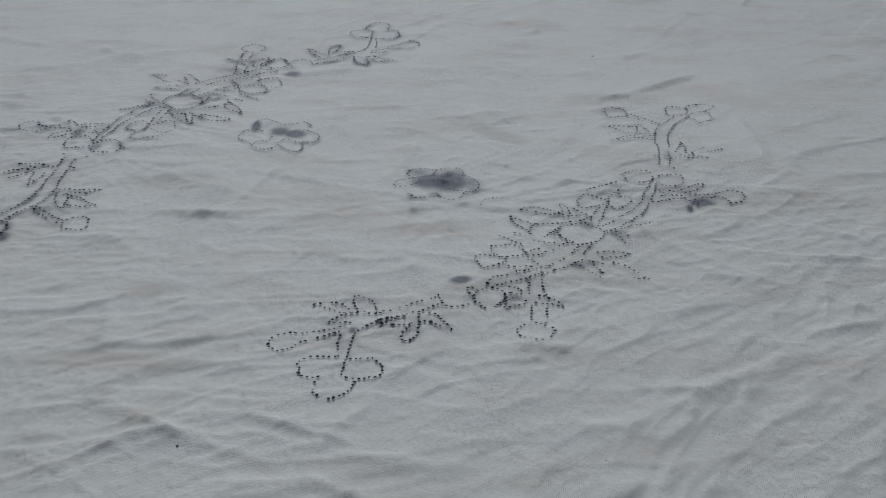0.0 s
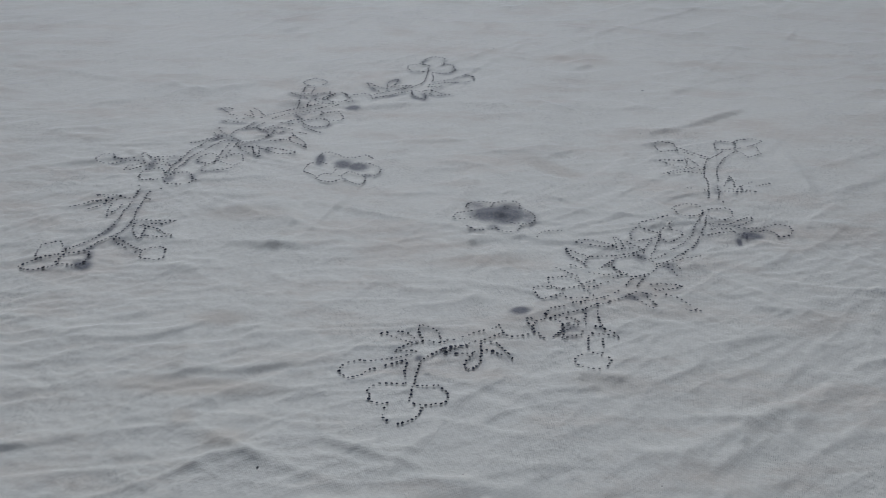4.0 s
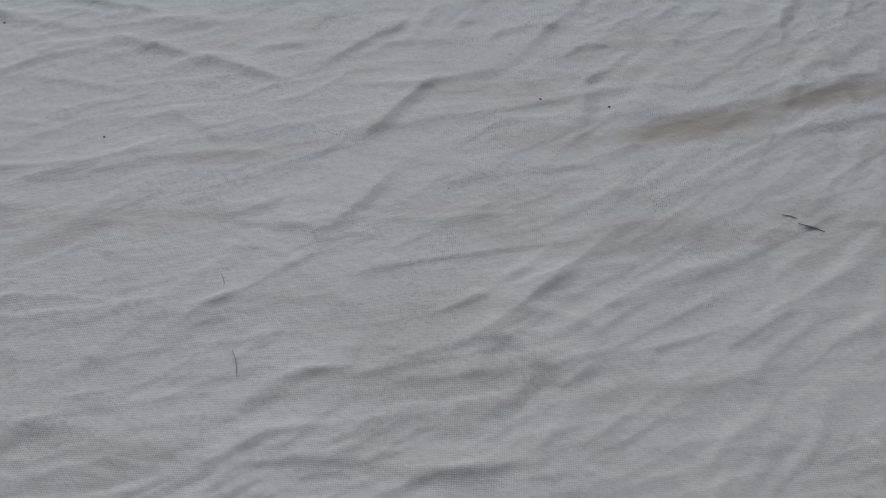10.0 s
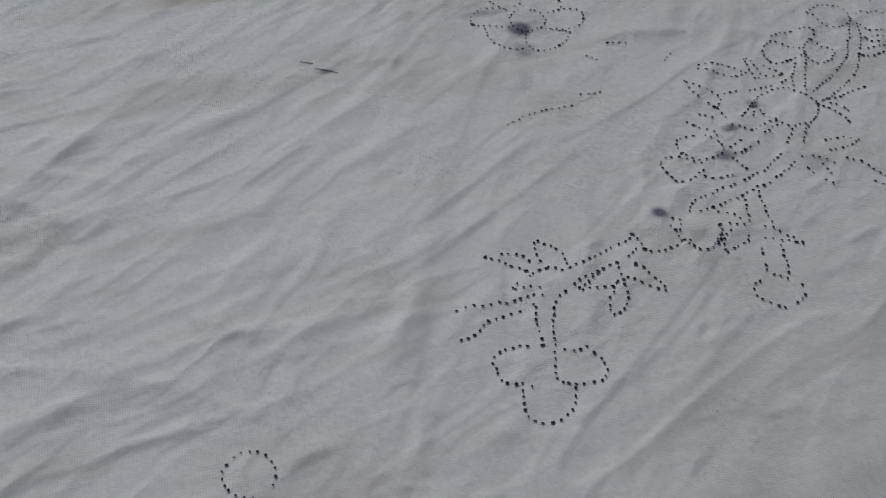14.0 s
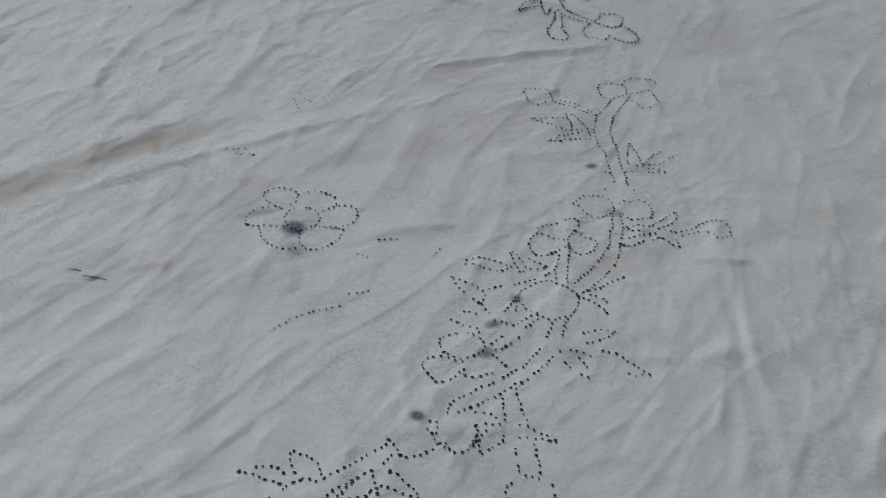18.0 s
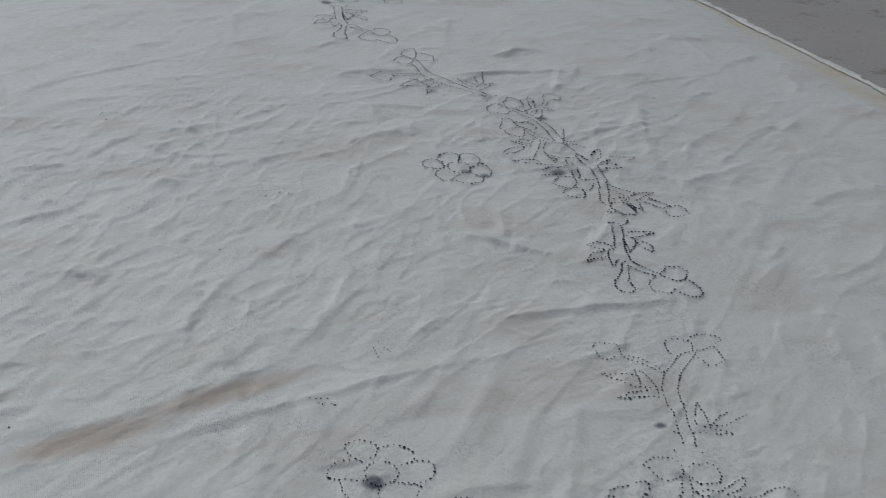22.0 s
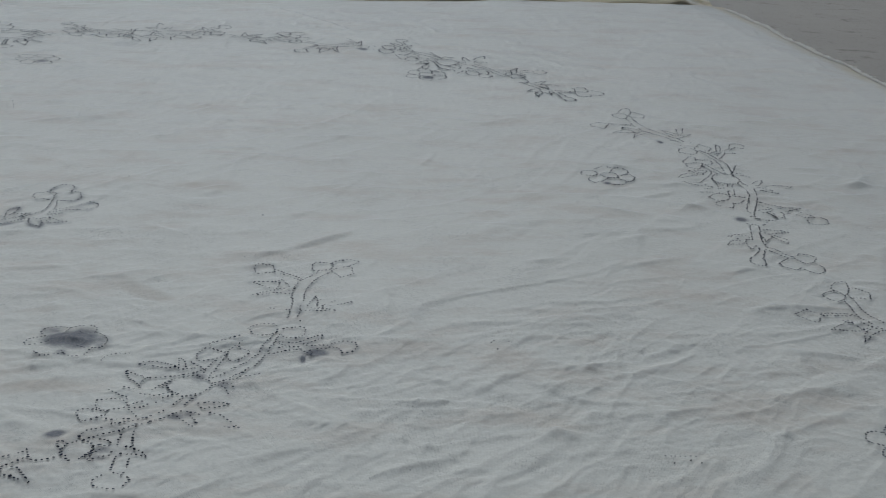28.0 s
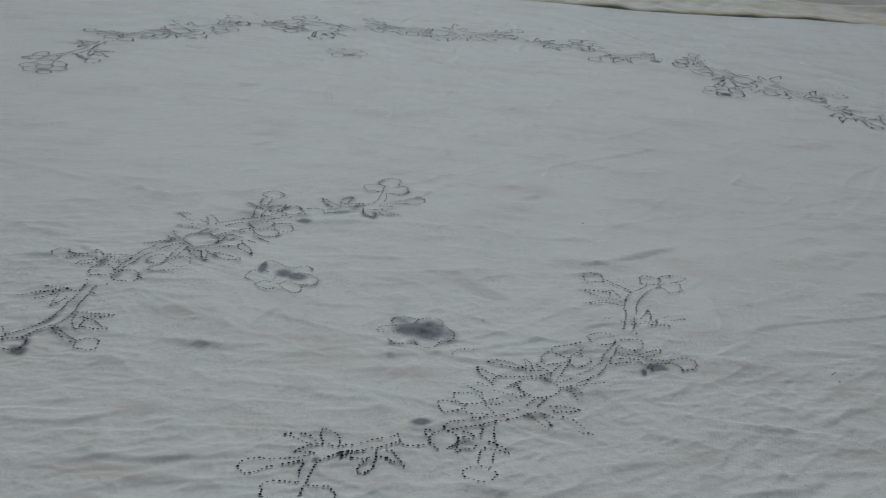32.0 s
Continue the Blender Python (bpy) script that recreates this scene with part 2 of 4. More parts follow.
FOLDS += [
    (0.607, 0.861, 0.651, 0.846, 0.0070, 0.0022, 0.000),
    (0.561, 0.696, 0.668, 0.691, 0.0040, 0.0018, 0.000),
    (0.615, 0.417, 0.668, 0.433, 0.0080, 0.0022, 0.000),
    (0.371, 0.540, 0.414, 0.542, 0.0090, 0.0027, 0.000),
    (0.004, 0.743, 0.042, 0.756, 0.0100, 0.0033, 0.000),
    (0.167, 0.606, 0.217, 0.659, 0.0080, 0.0027, 0.000),
    (0.187, 0.820, 0.229, 0.844, 0.0090, 0.0022, 0.000),
    (0.207, 0.692, 0.270, 0.748, 0.0080, 0.0024, 0.000),
    (0.266, 0.720, 0.316, 0.771, 0.0090, 0.0024, 0.000),
    (0.166, 0.559, 0.228, 0.586, 0.0080, 0.0022, 0.000),
    (0.111, 0.507, 0.179, 0.547, 0.0080, 0.0022, 0.000),
    (-0.083, 1.119, -0.029, 1.163, 0.0120, 0.0027, 0.000),
    (0.236, 0.584, 0.293, 0.628, 0.0080, 0.0022, 0.000),
]
FOLDS += [
    (0.319, 0.694, 0.358, 0.653, 0.0080, 0.0020, 0.000),
    (0.372, 0.661, 0.476, 0.673, 0.0080, 0.0022, 0.000),
    (0.152, 0.666, 0.208, 0.709, 0.0080, 0.0022, 0.000),
    (-0.134, 1.034, -0.033, 1.022, 0.0080, 0.0022, 0.000),
    (-0.243, 1.014, -0.189, 1.107, 0.0080, 0.0022, 0.000),
]


# long pressed-in creases
FOLDS += [
    (-0.172, 0.466, -0.094, 0.705, 0.0038, 0.0012, 0.004),
    (-0.149, 0.555, -0.125, 0.674, 0.0038, 0.0012, 0.004),
    (0.185, 0.538, 0.086, 0.617, 0.0038, 0.0012, 0.004),
    (-0.190, 0.373, -0.177, 0.476, 0.0038, 0.0012, 0.004),
    (-0.237, 0.443, -0.202, 0.539, 0.0038, 0.0012, 0.004),
    (-0.033, 0.582, 0.007, 0.687, 0.0038, 0.0012, 0.004),
    (-0.060, 0.382, -0.030, 0.431, 0.0038, 0.0012, 0.004),
]


def creases(x, y, turn, along, across, seed):
    """Crumpled cloth: facets that meet in soft creases, longer along the angle than across it."""
    c, s = math.cos(radians(turn)), math.sin(radians(turn))
    u, v = x * c + y * s, y * c - x * s
    wander = 1.2 * across
    u, v = u + wander * (lattice(u / along * 1.4 + 31, v / across * 0.6) - 0.5), v + wander * (lattice(u / along * 1.1 + 9, v / across * 0.5 + 3) - 0.5)
    p, q = u / along + seed, v / across + 1.7 * seed
    a, b = lattice(p, q), lattice(p * 1.13 + 57, q * 0.91 + 19)
    d = (a - b) * 3.6
    gentle = np.maximum(1 - 0.8 * np.maximum(d, 0), 0) ** 1.6
    steep = np.clip(1 + 2.6 * np.minimum(d, 0), 0, 1)
    return gentle * steep * steep * (3 - 2 * steep)


def wrinkles(count, seed):
    """Many short creases, as a washed sheet keeps them: they run level on one side and slant on the other."""
    rnd, made = random.Random(seed), []
    while len(made) < count:
        x, y = rnd.uniform(-0.45, 0.95), rnd.uniform(-0.05, 1.7)
        if rnd.random() > 1.1 - 0.3 * y:
            continue
        slant = min(max((x - 0.02) / 0.25, 0), 1) * min(max((0.75 - y) / 0.35, 0), 1)
        turn = radians(14 - 6 * min(y, 1) + 42 * slant + rnd.gauss(0, 17) if rnd.random() < 0.74 else rnd.uniform(-60, 110))
        long = rnd.uniform(0.018, 0.06) * (1.7 if rnd.random() < 0.22 else 4.5 if rnd.random() < 0.07 else 1)
        wide = rnd.uniform(0.0022, 0.0050) * (1 + 0.35 * y)
        if rnd.random() < 0.55:
            turn += math.pi
        made.append((x, y, x + long * math.cos(turn), y + long * math.sin(turn), wide, wide * rnd.uniform(0.10, 0.27) * (1 + 0.3 * min(y, 1)), rnd.uniform(-0.12, 0.12) * long))
    return made


# creases: turn, length, width, height, seed, and the part of the sheet where they are strongest
CREASES = (
    (6, 0.150, 0.040, 0.0020, 3.3, 0),
    (24, 0.110, 0.030, 0.0017, 11.9, 0),
    (-16, 0.100, 0.034, 0.0012, 21.4, 0),
    (42, 0.180, 0.028, 0.0014, 35.2, 1),
    (56, 0.160, 0.026, 0.0012, 44.7, 1),
    (30, 0.140, 0.024, 0.0013, 49.1, 1),
    (12, 0.065, 0.018, 0.0009, 52.6, 0),
    (38, 0.075, 0.016, 0.0009, 63.8, 0),
    (48, 0.100, 0.014, 0.0008, 71.3, 1),
    (62, 0.080, 0.014, 0.0007, 83.5, 1),
    (34, 0.080, 0.013, 0.0008, 88.5, 1),
    (46, 0.200, 0.045, 0.0017, 15.6, 2),
    (38, 0.120, 0.034, 0.0013, 27.9, 2),
    (8, 0.110, 0.030, 0.0011, 38.4, 2),
    (34, 0.040, 0.0080, 0.0005, 91.1, 3),
    (-42, 0.030, 0.0090, 0.0004, 98.2, 3),
    (58, 0.040, 0.0080, 0.0005, 105.7, 3),
    (10, 0.040, 0.0075, 0.0004, 111.2, 3),
)


def relief(x, y):
    """The height of the sheet over the ground."""
    steep = np.clip((x - 0.02) / 0.25, 0, 1) * np.clip((0.62 - y) / 0.35, 0.0, 1)
    far = np.clip((y - 0.62) / 0.25, 0, 1)
    distant = np.clip((y - 0.95) / 0.4, 0, 1)
    weight = (np.clip(1 - 0.8 * steep - 0.75 * far, 0.2, 1), 0.15 + 0.85 * steep - 0.1 * far, (0.1 + 0.9 * far) * (1 - 0.5 * distant), 1 - 0.6 * far)
    calm = 0.68 + 0.32 * np.clip((y - 0.32) / 0.14, 0, 1)
    h = 0.010 + 0.005 * (lattice(x * 4 + 3, y * 4 + 8) - 0.5)
    for turn, along, across, height, seed, kind in CREASES:
        where = np.clip(2.2 * lattice(x * 7 + 1.3 * seed, y * 7 + 2.1 * seed) - 0.55, 0, 1) * weight[kind]
        h = h + (0.46, 0.5, 0.50, 0.9)[kind] * height * calm * where * creases(x, y, turn, along, across, seed)
    near_x, far_x, near_y, far_y = x.min(0), x.max(0), y.min(1), y.max(1)
    for x0, y0, x1, y1, width, height, bow in FOLDS + wrinkles(2100, 12):
        dx, dy = x1 - x0, y1 - y0
        long = math.hypot(dx, dy)
        reach = 5 * width + abs(bow) + 0.01
        cols = np.flatnonzero((far_x > min(x0, x1) - reach) & (near_x < max(x0, x1) + reach))
        rows = np.flatnonzero((far_y > min(y0, y1) - reach) & (near_y < max(y0, y1) + reach))
        if not len(cols) or not len(rows):
            continue
        near = slice(rows[0], rows[-1] + 1), slice(cols[0], cols[-1] + 1)
        u, v = x[near], y[near]
        p = ((u - x0) * dx + (v - y0) * dy) / long ** 2
        q = ((v - y0) * dx - (u - x0) * dy) / long - bow * 4 * p * (1 - p) - width * (0.6 * lattice(p * long * 28 + x0 * 310, p * 0 + y0 * 170) + 0.35 * lattice(p * long * 90 + x0 * 110, p * 0 + y0 * 70) - 0.47)
        end = np.clip(np.minimum(p + 0.08, 1.08 - p) / 0.35, 0, 1)
        side = q / width
        rough = 0.7 + 0.6 * lattice(u * 55 + 5, v * 55 + 2)
        fall = np.clip(1 + 0.75 * np.minimum(side, 0), 0, 1)
        shape = np.where(side > 0, np.exp(-0.62 * np.abs(side) ** 1.2), fall * (0.45 + 0.55 * fall))
        h[near] += (0.27 if width > 0.0055 else 0.8) * height * rough * end * end * (3 - 2 * end) * shape
    return h


def sheet_height(x, y):
    """The relief, let down to the ground at the frayed side."""
    return relief(x, y) * np.clip((right_edge(y) - x) / 0.12 + 0.45, 0, 1)


LEFT, FRONT, BACK = -0.95, -0.16, 1.80


def right_edge(y):
    """Where the sheet ends on its fringed side."""
    knots = (-0.2, 0.6, 0.7, 0.78, 0.876, 0.976, 1.07, 1.156, 1.36, 1.456, 1.53, 1.68, 1.85)
    places = (1.08, 0.970, 0.966, 0.953, 0.935, 0.912, 0.892, 0.882, 0.856, 0.842, 0.828, 0.806, 0.777)
    return np.interp(y, knots, places) - 0.004 + 0.0025 * np.sin(23 * y) + 0.0015 * np.sin(61 * y)


def back_edge(x):
    """Where the sheet turns up into its bunched hem."""
    return np.interp(x, (-0.95, -0.3, 0.0, 0.3, 0.6, 0.78), (1.555, 1.660, 1.727, 1.772, 1.795, 1.825))


def spread(*stops):
    """Grid lines: (from, step) pairs, and the end."""
    lines = []
    for (a, step), b in zip(stops[:-1], [s[0] if isinstance(s, tuple) else s for s in stops[1:]]):
        lines += list(np.linspace(a, b, max(2, round((b - a) / step)), endpoint=False))
    return np.array(lines + [stops[-1]])


GRID_X = spread((LEFT, 0.006), (-0.34, 0.0015), (0.68, 0.0025), 0.9)
GRID_Y = spread((FRONT, 0.005), (-0.02, 0.0013), (0.36, 0.0016), (0.8, 0.0025), (1.2, 0.0042), BACK)


def sheet_points():
    x, y = np.meshgrid(GRID_X, GRID_Y)
    edge = right_edge(y)
    x = np.where(x > 0.6, 0.6 + (x - 0.6) / 0.3 * (edge - 0.6), x)
    y = np.where(y > 1.3, 1.3 + (y - 1.3) / (BACK - 1.3) * (back_edge(x) - 1.3), y)
    return x, y


def smudge(x, y, cx, cy, rx, ry, turn, strength):
    c, s = math.cos(radians(turn)), math.sin(radians(turn))
    p, q = ((x - cx) * c + (y - cy) * s) / rx, ((y - cy) * c - (x - cx) * s) / ry
    return min(1.0, 1.35 * strength) * np.exp(-(p * p + q * q) ** 1.7)


SHADE_AND_SOIL = []
# brown patches: fold shade put into the colour, and old stains
SHADE_AND_SOIL += [
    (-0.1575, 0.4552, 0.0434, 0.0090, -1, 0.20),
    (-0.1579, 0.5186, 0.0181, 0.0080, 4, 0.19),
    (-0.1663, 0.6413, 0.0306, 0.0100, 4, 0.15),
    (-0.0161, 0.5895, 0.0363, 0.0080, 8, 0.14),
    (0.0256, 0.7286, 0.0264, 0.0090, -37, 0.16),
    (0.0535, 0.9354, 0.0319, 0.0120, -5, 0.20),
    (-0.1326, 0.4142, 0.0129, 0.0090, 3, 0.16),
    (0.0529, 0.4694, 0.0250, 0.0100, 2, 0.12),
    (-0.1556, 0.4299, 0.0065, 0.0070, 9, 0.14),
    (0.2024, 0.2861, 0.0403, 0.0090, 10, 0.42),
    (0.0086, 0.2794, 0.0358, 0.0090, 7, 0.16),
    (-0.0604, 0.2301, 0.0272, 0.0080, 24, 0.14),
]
SHADE_AND_SOIL += [
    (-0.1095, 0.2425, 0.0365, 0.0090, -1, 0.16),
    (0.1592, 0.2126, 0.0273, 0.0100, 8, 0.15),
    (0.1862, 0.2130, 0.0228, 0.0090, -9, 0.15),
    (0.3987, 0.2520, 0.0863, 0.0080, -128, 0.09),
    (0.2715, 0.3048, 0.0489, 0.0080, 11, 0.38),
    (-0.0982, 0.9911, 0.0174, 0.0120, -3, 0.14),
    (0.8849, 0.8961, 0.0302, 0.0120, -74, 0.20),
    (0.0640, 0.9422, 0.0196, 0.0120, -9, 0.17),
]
SMUDGES = []
SMUDGES += [
    (0.0051, 0.5341, 0.0068, 0.0050, 25, 0.90),
    (-0.1203, 0.8191, 0.0068, 0.0056, 10, 0.80),
    (0.3277, 0.0918, 0.0034, 0.0034, 0, 0.75),
    (0.3968, 0.1429, 0.0037, 0.0037, 0, 0.50),
    (0.3799, 0.1308, 0.0050, 0.0031, 0, 0.55),
    (0.3694, 0.1158, 0.0050, 0.0037, 0, 0.55),
    (0.4837, 0.2244, 0.0040, 0.0030, 0, 0.60),
    (0.4895, 0.2590, 0.0140, 0.0060, 0, 0.18),
    (0.5061, 0.2157, 0.0100, 0.0050, 0, 0.30),
    (0.4017, 0.1043, 0.0080, 0.0080, 0, 0.25),
    (0.4724, 0.1856, 0.0050, 0.0050, 0, 0.40),
    (0.3228, 0.2213, 0.0063, 0.0063, 0, 0.85),
    (0.3301, 0.2248, 0.0160, 0.0120, 0, 0.22),
    (0.3197, 0.2064, 0.0060, 0.0060, 0, 0.45),
    (0.3124, 0.2378, 0.0140, 0.0030, 0, 0.40),
]
SMUDGES += [
    (0.1982, 1.4347, 0.0080, 0.0070, 0, 0.70),
    (0.2720, 1.3193, 0.0080, 0.0070, 0, 0.70),
    (-0.1677, 1.3306, 0.0080, 0.0060, 0, 0.60),
    (-0.4707, 1.1527, 0.0100, 0.0080, 0, 0.45),
    (-0.0918, 1.4323, 0.0200, 0.0150, 0, 0.20),
    (0.2321, 0.2139, 0.0050, 0.0016, 0, 0.50),
    (-0.3469, 1.3004, 0.0130, 0.0040, 0, 0.30),
    (0.0769, 0.6028, 0.0053, 0.0073, 0, 0.50),
    (0.0926, 0.5935, 0.0059, 0.0063, 0, 0.50),
    (0.0675, 0.5554, 0.0064, 0.0050, 0, 0.55),
    (0.0746, 0.5591, 0.0059, 0.0046, 0, 0.45),
    (-0.0466, 0.4849, 0.0026, 0.0035, 0, 0.60),
    (0.0324, 0.5190, 0.0060, 0.0038, 0, 0.50),
    (0.0326, 0.5117, 0.0059, 0.0037, 0, 0.40),
    (0.1472, 0.6356, 0.0096, 0.0062, 0, 0.95),
]
SMUDGES += [
    (0.1390, 0.6274, 0.0024, 0.0057, 0, 0.80),
    (0.1397, 0.6489, 0.0078, 0.0040, 0, 0.40),
    (0.1358, 0.6972, 0.0041, 0.0111, 0, 0.45),
    (0.1441, 0.6343, 0.0115, 0.0091, 0, 0.30),
    (-0.2486, 0.5706, 0.0064, 0.0066, 0, 0.80),
    (-0.2437, 0.7052, 0.0041, 0.0106, 0, 0.50),
    (-0.2272, 0.6858, 0.0042, 0.0067, 0, 0.50),
    (-0.2639, 0.5888, 0.0029, 0.0051, 0, 0.50),
    (-0.2391, 0.6419, 0.0072, 0.0103, 0, 0.30),
    (-0.2289, 0.6075, 0.0057, 0.0096, 0, 0.30),
    (-0.2242, 0.5873, 0.0067, 0.0068, 0, 0.30),
    (-0.0045, 0.6530, 0.0160, 0.0146, 0, 1.00),
    (-0.0147, 0.6531, 0.0115, 0.0137, 0, 0.85),
    (-0.0222, 0.6652, 0.0087, 0.0080, 0, 0.50),
    (-0.0006, 0.6618, 0.0092, 0.0089, 0, 0.60),
]
SMUDGES += [
    (-0.0112, 0.6343, 0.0047, 0.0051, 0, 0.50),
    (0.0109, 0.6501, 0.0075, 0.0120, 0, 0.50),
    (-0.1313, 0.7248, 0.0036, 0.0105, 0, 0.80),
    (-0.1150, 0.7200, 0.0081, 0.0086, 0, 0.70),
    (-0.1048, 0.7168, 0.0085, 0.0079, 0, 0.75),
    (-0.0964, 0.7038, 0.0042, 0.0038, 0, 0.50),
    (-0.1273, 0.7273, 0.0076, 0.0082, 0, 0.25),
    (0.5661, 0.5076, 0.0085, 0.0052, 0, 0.60),
    (0.5792, 0.5065, 0.0054, 0.0099, 0, 0.40),
    (0.5293, 0.6665, 0.0059, 0.0056, 0, 0.40),
    (0.5717, 0.6481, 0.0067, 0.0098, 0, 0.40),
    (0.5987, 0.5994, 0.0058, 0.0046, 0, 0.50),
    (0.4986, 0.5207, 0.0052, 0.0038, 0, 0.60),
    (0.5096, 0.5116, 0.0052, 0.0033, 0, 0.60),
    (0.6016, 0.5048, 0.0063, 0.0046, 0, 0.40),
]
SMUDGES += [
    (0.5084, 0.8860, 0.0062, 0.0061, 0, 0.80),
    (0.4903, 1.0926, 0.0035, 0.0040, 0, 0.80),
    (0.4092, 0.9681, 0.0040, 0.0034, 0, 0.70),
]


def grid_mesh(name, x, y, z):
    rows, cols = x.shape
    me = bpy.data.meshes.new(name)
    k = np.arange(rows * cols).reshape(rows, cols)
    quads = np.stack([k[:-1, :-1], k[:-1, 1:], k[1:, 1:], k[1:, :-1]], -1).reshape(-1, 4)
    me.vertices.add(rows * cols)
    me.vertices.foreach_set("co", np.stack([x, y, z], -1).astype(np.float32).ravel())
    me.loops.add(quads.size)
    me.loops.foreach_set("vertex_index", quads.ravel().astype(np.int32))
    me.polygons.add(len(quads))
    me.polygons.foreach_set("loop_start", np.arange(0, quads.size, 4, dtype=np.int32))
    me.polygons.foreach_set("use_smooth", np.ones(len(quads), dtype=bool))
    me.update(calc_edges=True)
    return me


def make_sheet():
    x, y = sheet_points()
    edge = right_edge(y) - x
    z = sheet_height(x, y)
    SHEET_GRID[2] = z
    me = grid_mesh("cotton_sheet", x, y, z)
    tan = np.zeros_like(x)
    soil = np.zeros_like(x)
    for spot in SHADE_AND_SOIL:
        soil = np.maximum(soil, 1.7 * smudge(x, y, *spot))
    band = 0.014 + 0.044 * lattice(y * 7, y * 0 + 4)
    tan = tan + np.clip(1.7 * (1 - edge / band), 0, 1) * (0.5 + 0.8 * lattice(y * 22, x * 22)) + np.clip((y - back_edge(x) + 0.016) / 0.016, 0, 1) * 0.6
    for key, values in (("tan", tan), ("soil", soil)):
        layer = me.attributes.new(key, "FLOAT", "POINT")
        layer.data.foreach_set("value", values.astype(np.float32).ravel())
    me.materials.append(COTTON)
    ob = new("cotton_sheet", me)
    return tagged(ob, "wrinkled unbleached cotton sheet with a dotted floral tracing, spread on concrete", "sheet")


def make_ground():
    x, y = np.meshgrid(spread((-40, 4.0), (-1.5, 0.05), (2.5, 4.0), 40), spread((-40, 4.0), (-1.0, 0.05), (3.5, 4.0), 40))
    z = 0.004 * (lattice(x * 3, y * 3) - 0.5) - 0.003
    me = grid_mesh("ground", x, y, z)
    me.materials.append(CONCRETE)
    return tagged(new("ground", me), "bare grey concrete ground with dark damp stains", "ground", kind="structure")


ground = make_ground()
SHEET_GRID = [GRID_X, GRID_Y, None]
sheet = make_sheet()


# ---- the dotted tracings ----
def part(name, verts, faces, material, parent, label=""):
    me = bpy.data.meshes.new(name)
    me.from_pydata(verts, [], faces)
    me.materials.append(material)
    ob = new(name, me)
    ob.parent = parent
    return tagged(ob, label) if label else ob


PRICK = random.Random(5)
STEP = 0.0028


def pricks(points, bold=1.0, step=STEP):
    """Dots of ink along a line of points on the sheet."""
    points = np.array(points)
    length = np.r_[0, np.cumsum(np.hypot(*np.diff(points, axis=0).T))]
    at, n, verts, faces = PRICK.uniform(0, step), 7, [], []
    while at < length[-1]:
        x, y = np.interp(at, length, points[:, 0]), np.interp(at, length, points[:, 1])
        x2, y2 = np.interp(at + 0.001, length, points[:, 0]), np.interp(at + 0.001, length, points[:, 1])
        way = math.atan2(y2 - y, x2 - x) + PRICK.gauss(0, 0.55)
        x, y = x + PRICK.gauss(0, 0.00018), y + PRICK.gauss(0, 0.00018)
        if PRICK.random() > 0.04:
            size = bold * PRICK.uniform(0.78, 1.16) * (1.3 if PRICK.random() < 0.06 else 1)
            lean = PRICK.uniform(0.6, 0.95)
            k = len(verts)
            for i in range(n):
                a = 2 * math.pi * i / n
                p, q = 0.00058 * size * math.cos(a) * PRICK.uniform(0.6, 1.3), 0.00058 * lean * size * math.sin(a) * PRICK.uniform(0.6, 1.3)
                verts.append((x + p * math.cos(way) - q * math.sin(way), y + p * math.sin(way) + q * math.cos(way)))
            faces.append(tuple(range(k, k + n)))
        at += step * PRICK.uniform(0.84, 1.16)
    return verts, faces


def bowed(points, steps=12):
    """A smooth line through a few points."""
    p = [np.array(v, float) for v in points]
    if len(p) == 2:
        return [p[0] + (p[1] - p[0]) * i / steps for i in range(steps + 1)]
    p = [2 * p[0] - p[1]] + p + [2 * p[-1] - p[-2]]
    out = []
    for a, b, c, d in zip(p, p[1:], p[2:], p[3:]):
        for i in range(steps):
            s = i / steps
            out.append(0.5 * (2 * b + (c - a) * s + (2 * a - 5 * b + 4 * c - d) * s * s + (3 * b - a - 3 * c + d) * s ** 3))
    return out + [p[-2]]


def draped(x, y):
    """The height of the sheet's own facets under points."""
    gx, gy, z = SHEET_GRID
    y = np.where(y > 1.3, 1.3 + (y - 1.3) * (BACK - 1.3) / (back_edge(x) - 1.3), y)
    x = np.where(x > 0.6, 0.6 + (x - 0.6) * 0.3 / (right_edge(y) - 0.6), x)
    i = np.clip(np.searchsorted(gx, x) - 1, 0, len(gx) - 2)
    j = np.clip(np.searchsorted(gy, y) - 1, 0, len(gy) - 2)
    u, v = (x - gx[i]) / (gx[i + 1] - gx[i]), (y - gy[j]) / (gy[j + 1] - gy[j])
    a, b, c, d = z[j, i], z[j, i + 1], z[j + 1, i], z[j + 1, i + 1]
    return np.maximum((a * (1 - u) + b * u) * (1 - v) + (c * (1 - u) + d * u) * v, 0)


BLEEDS = []


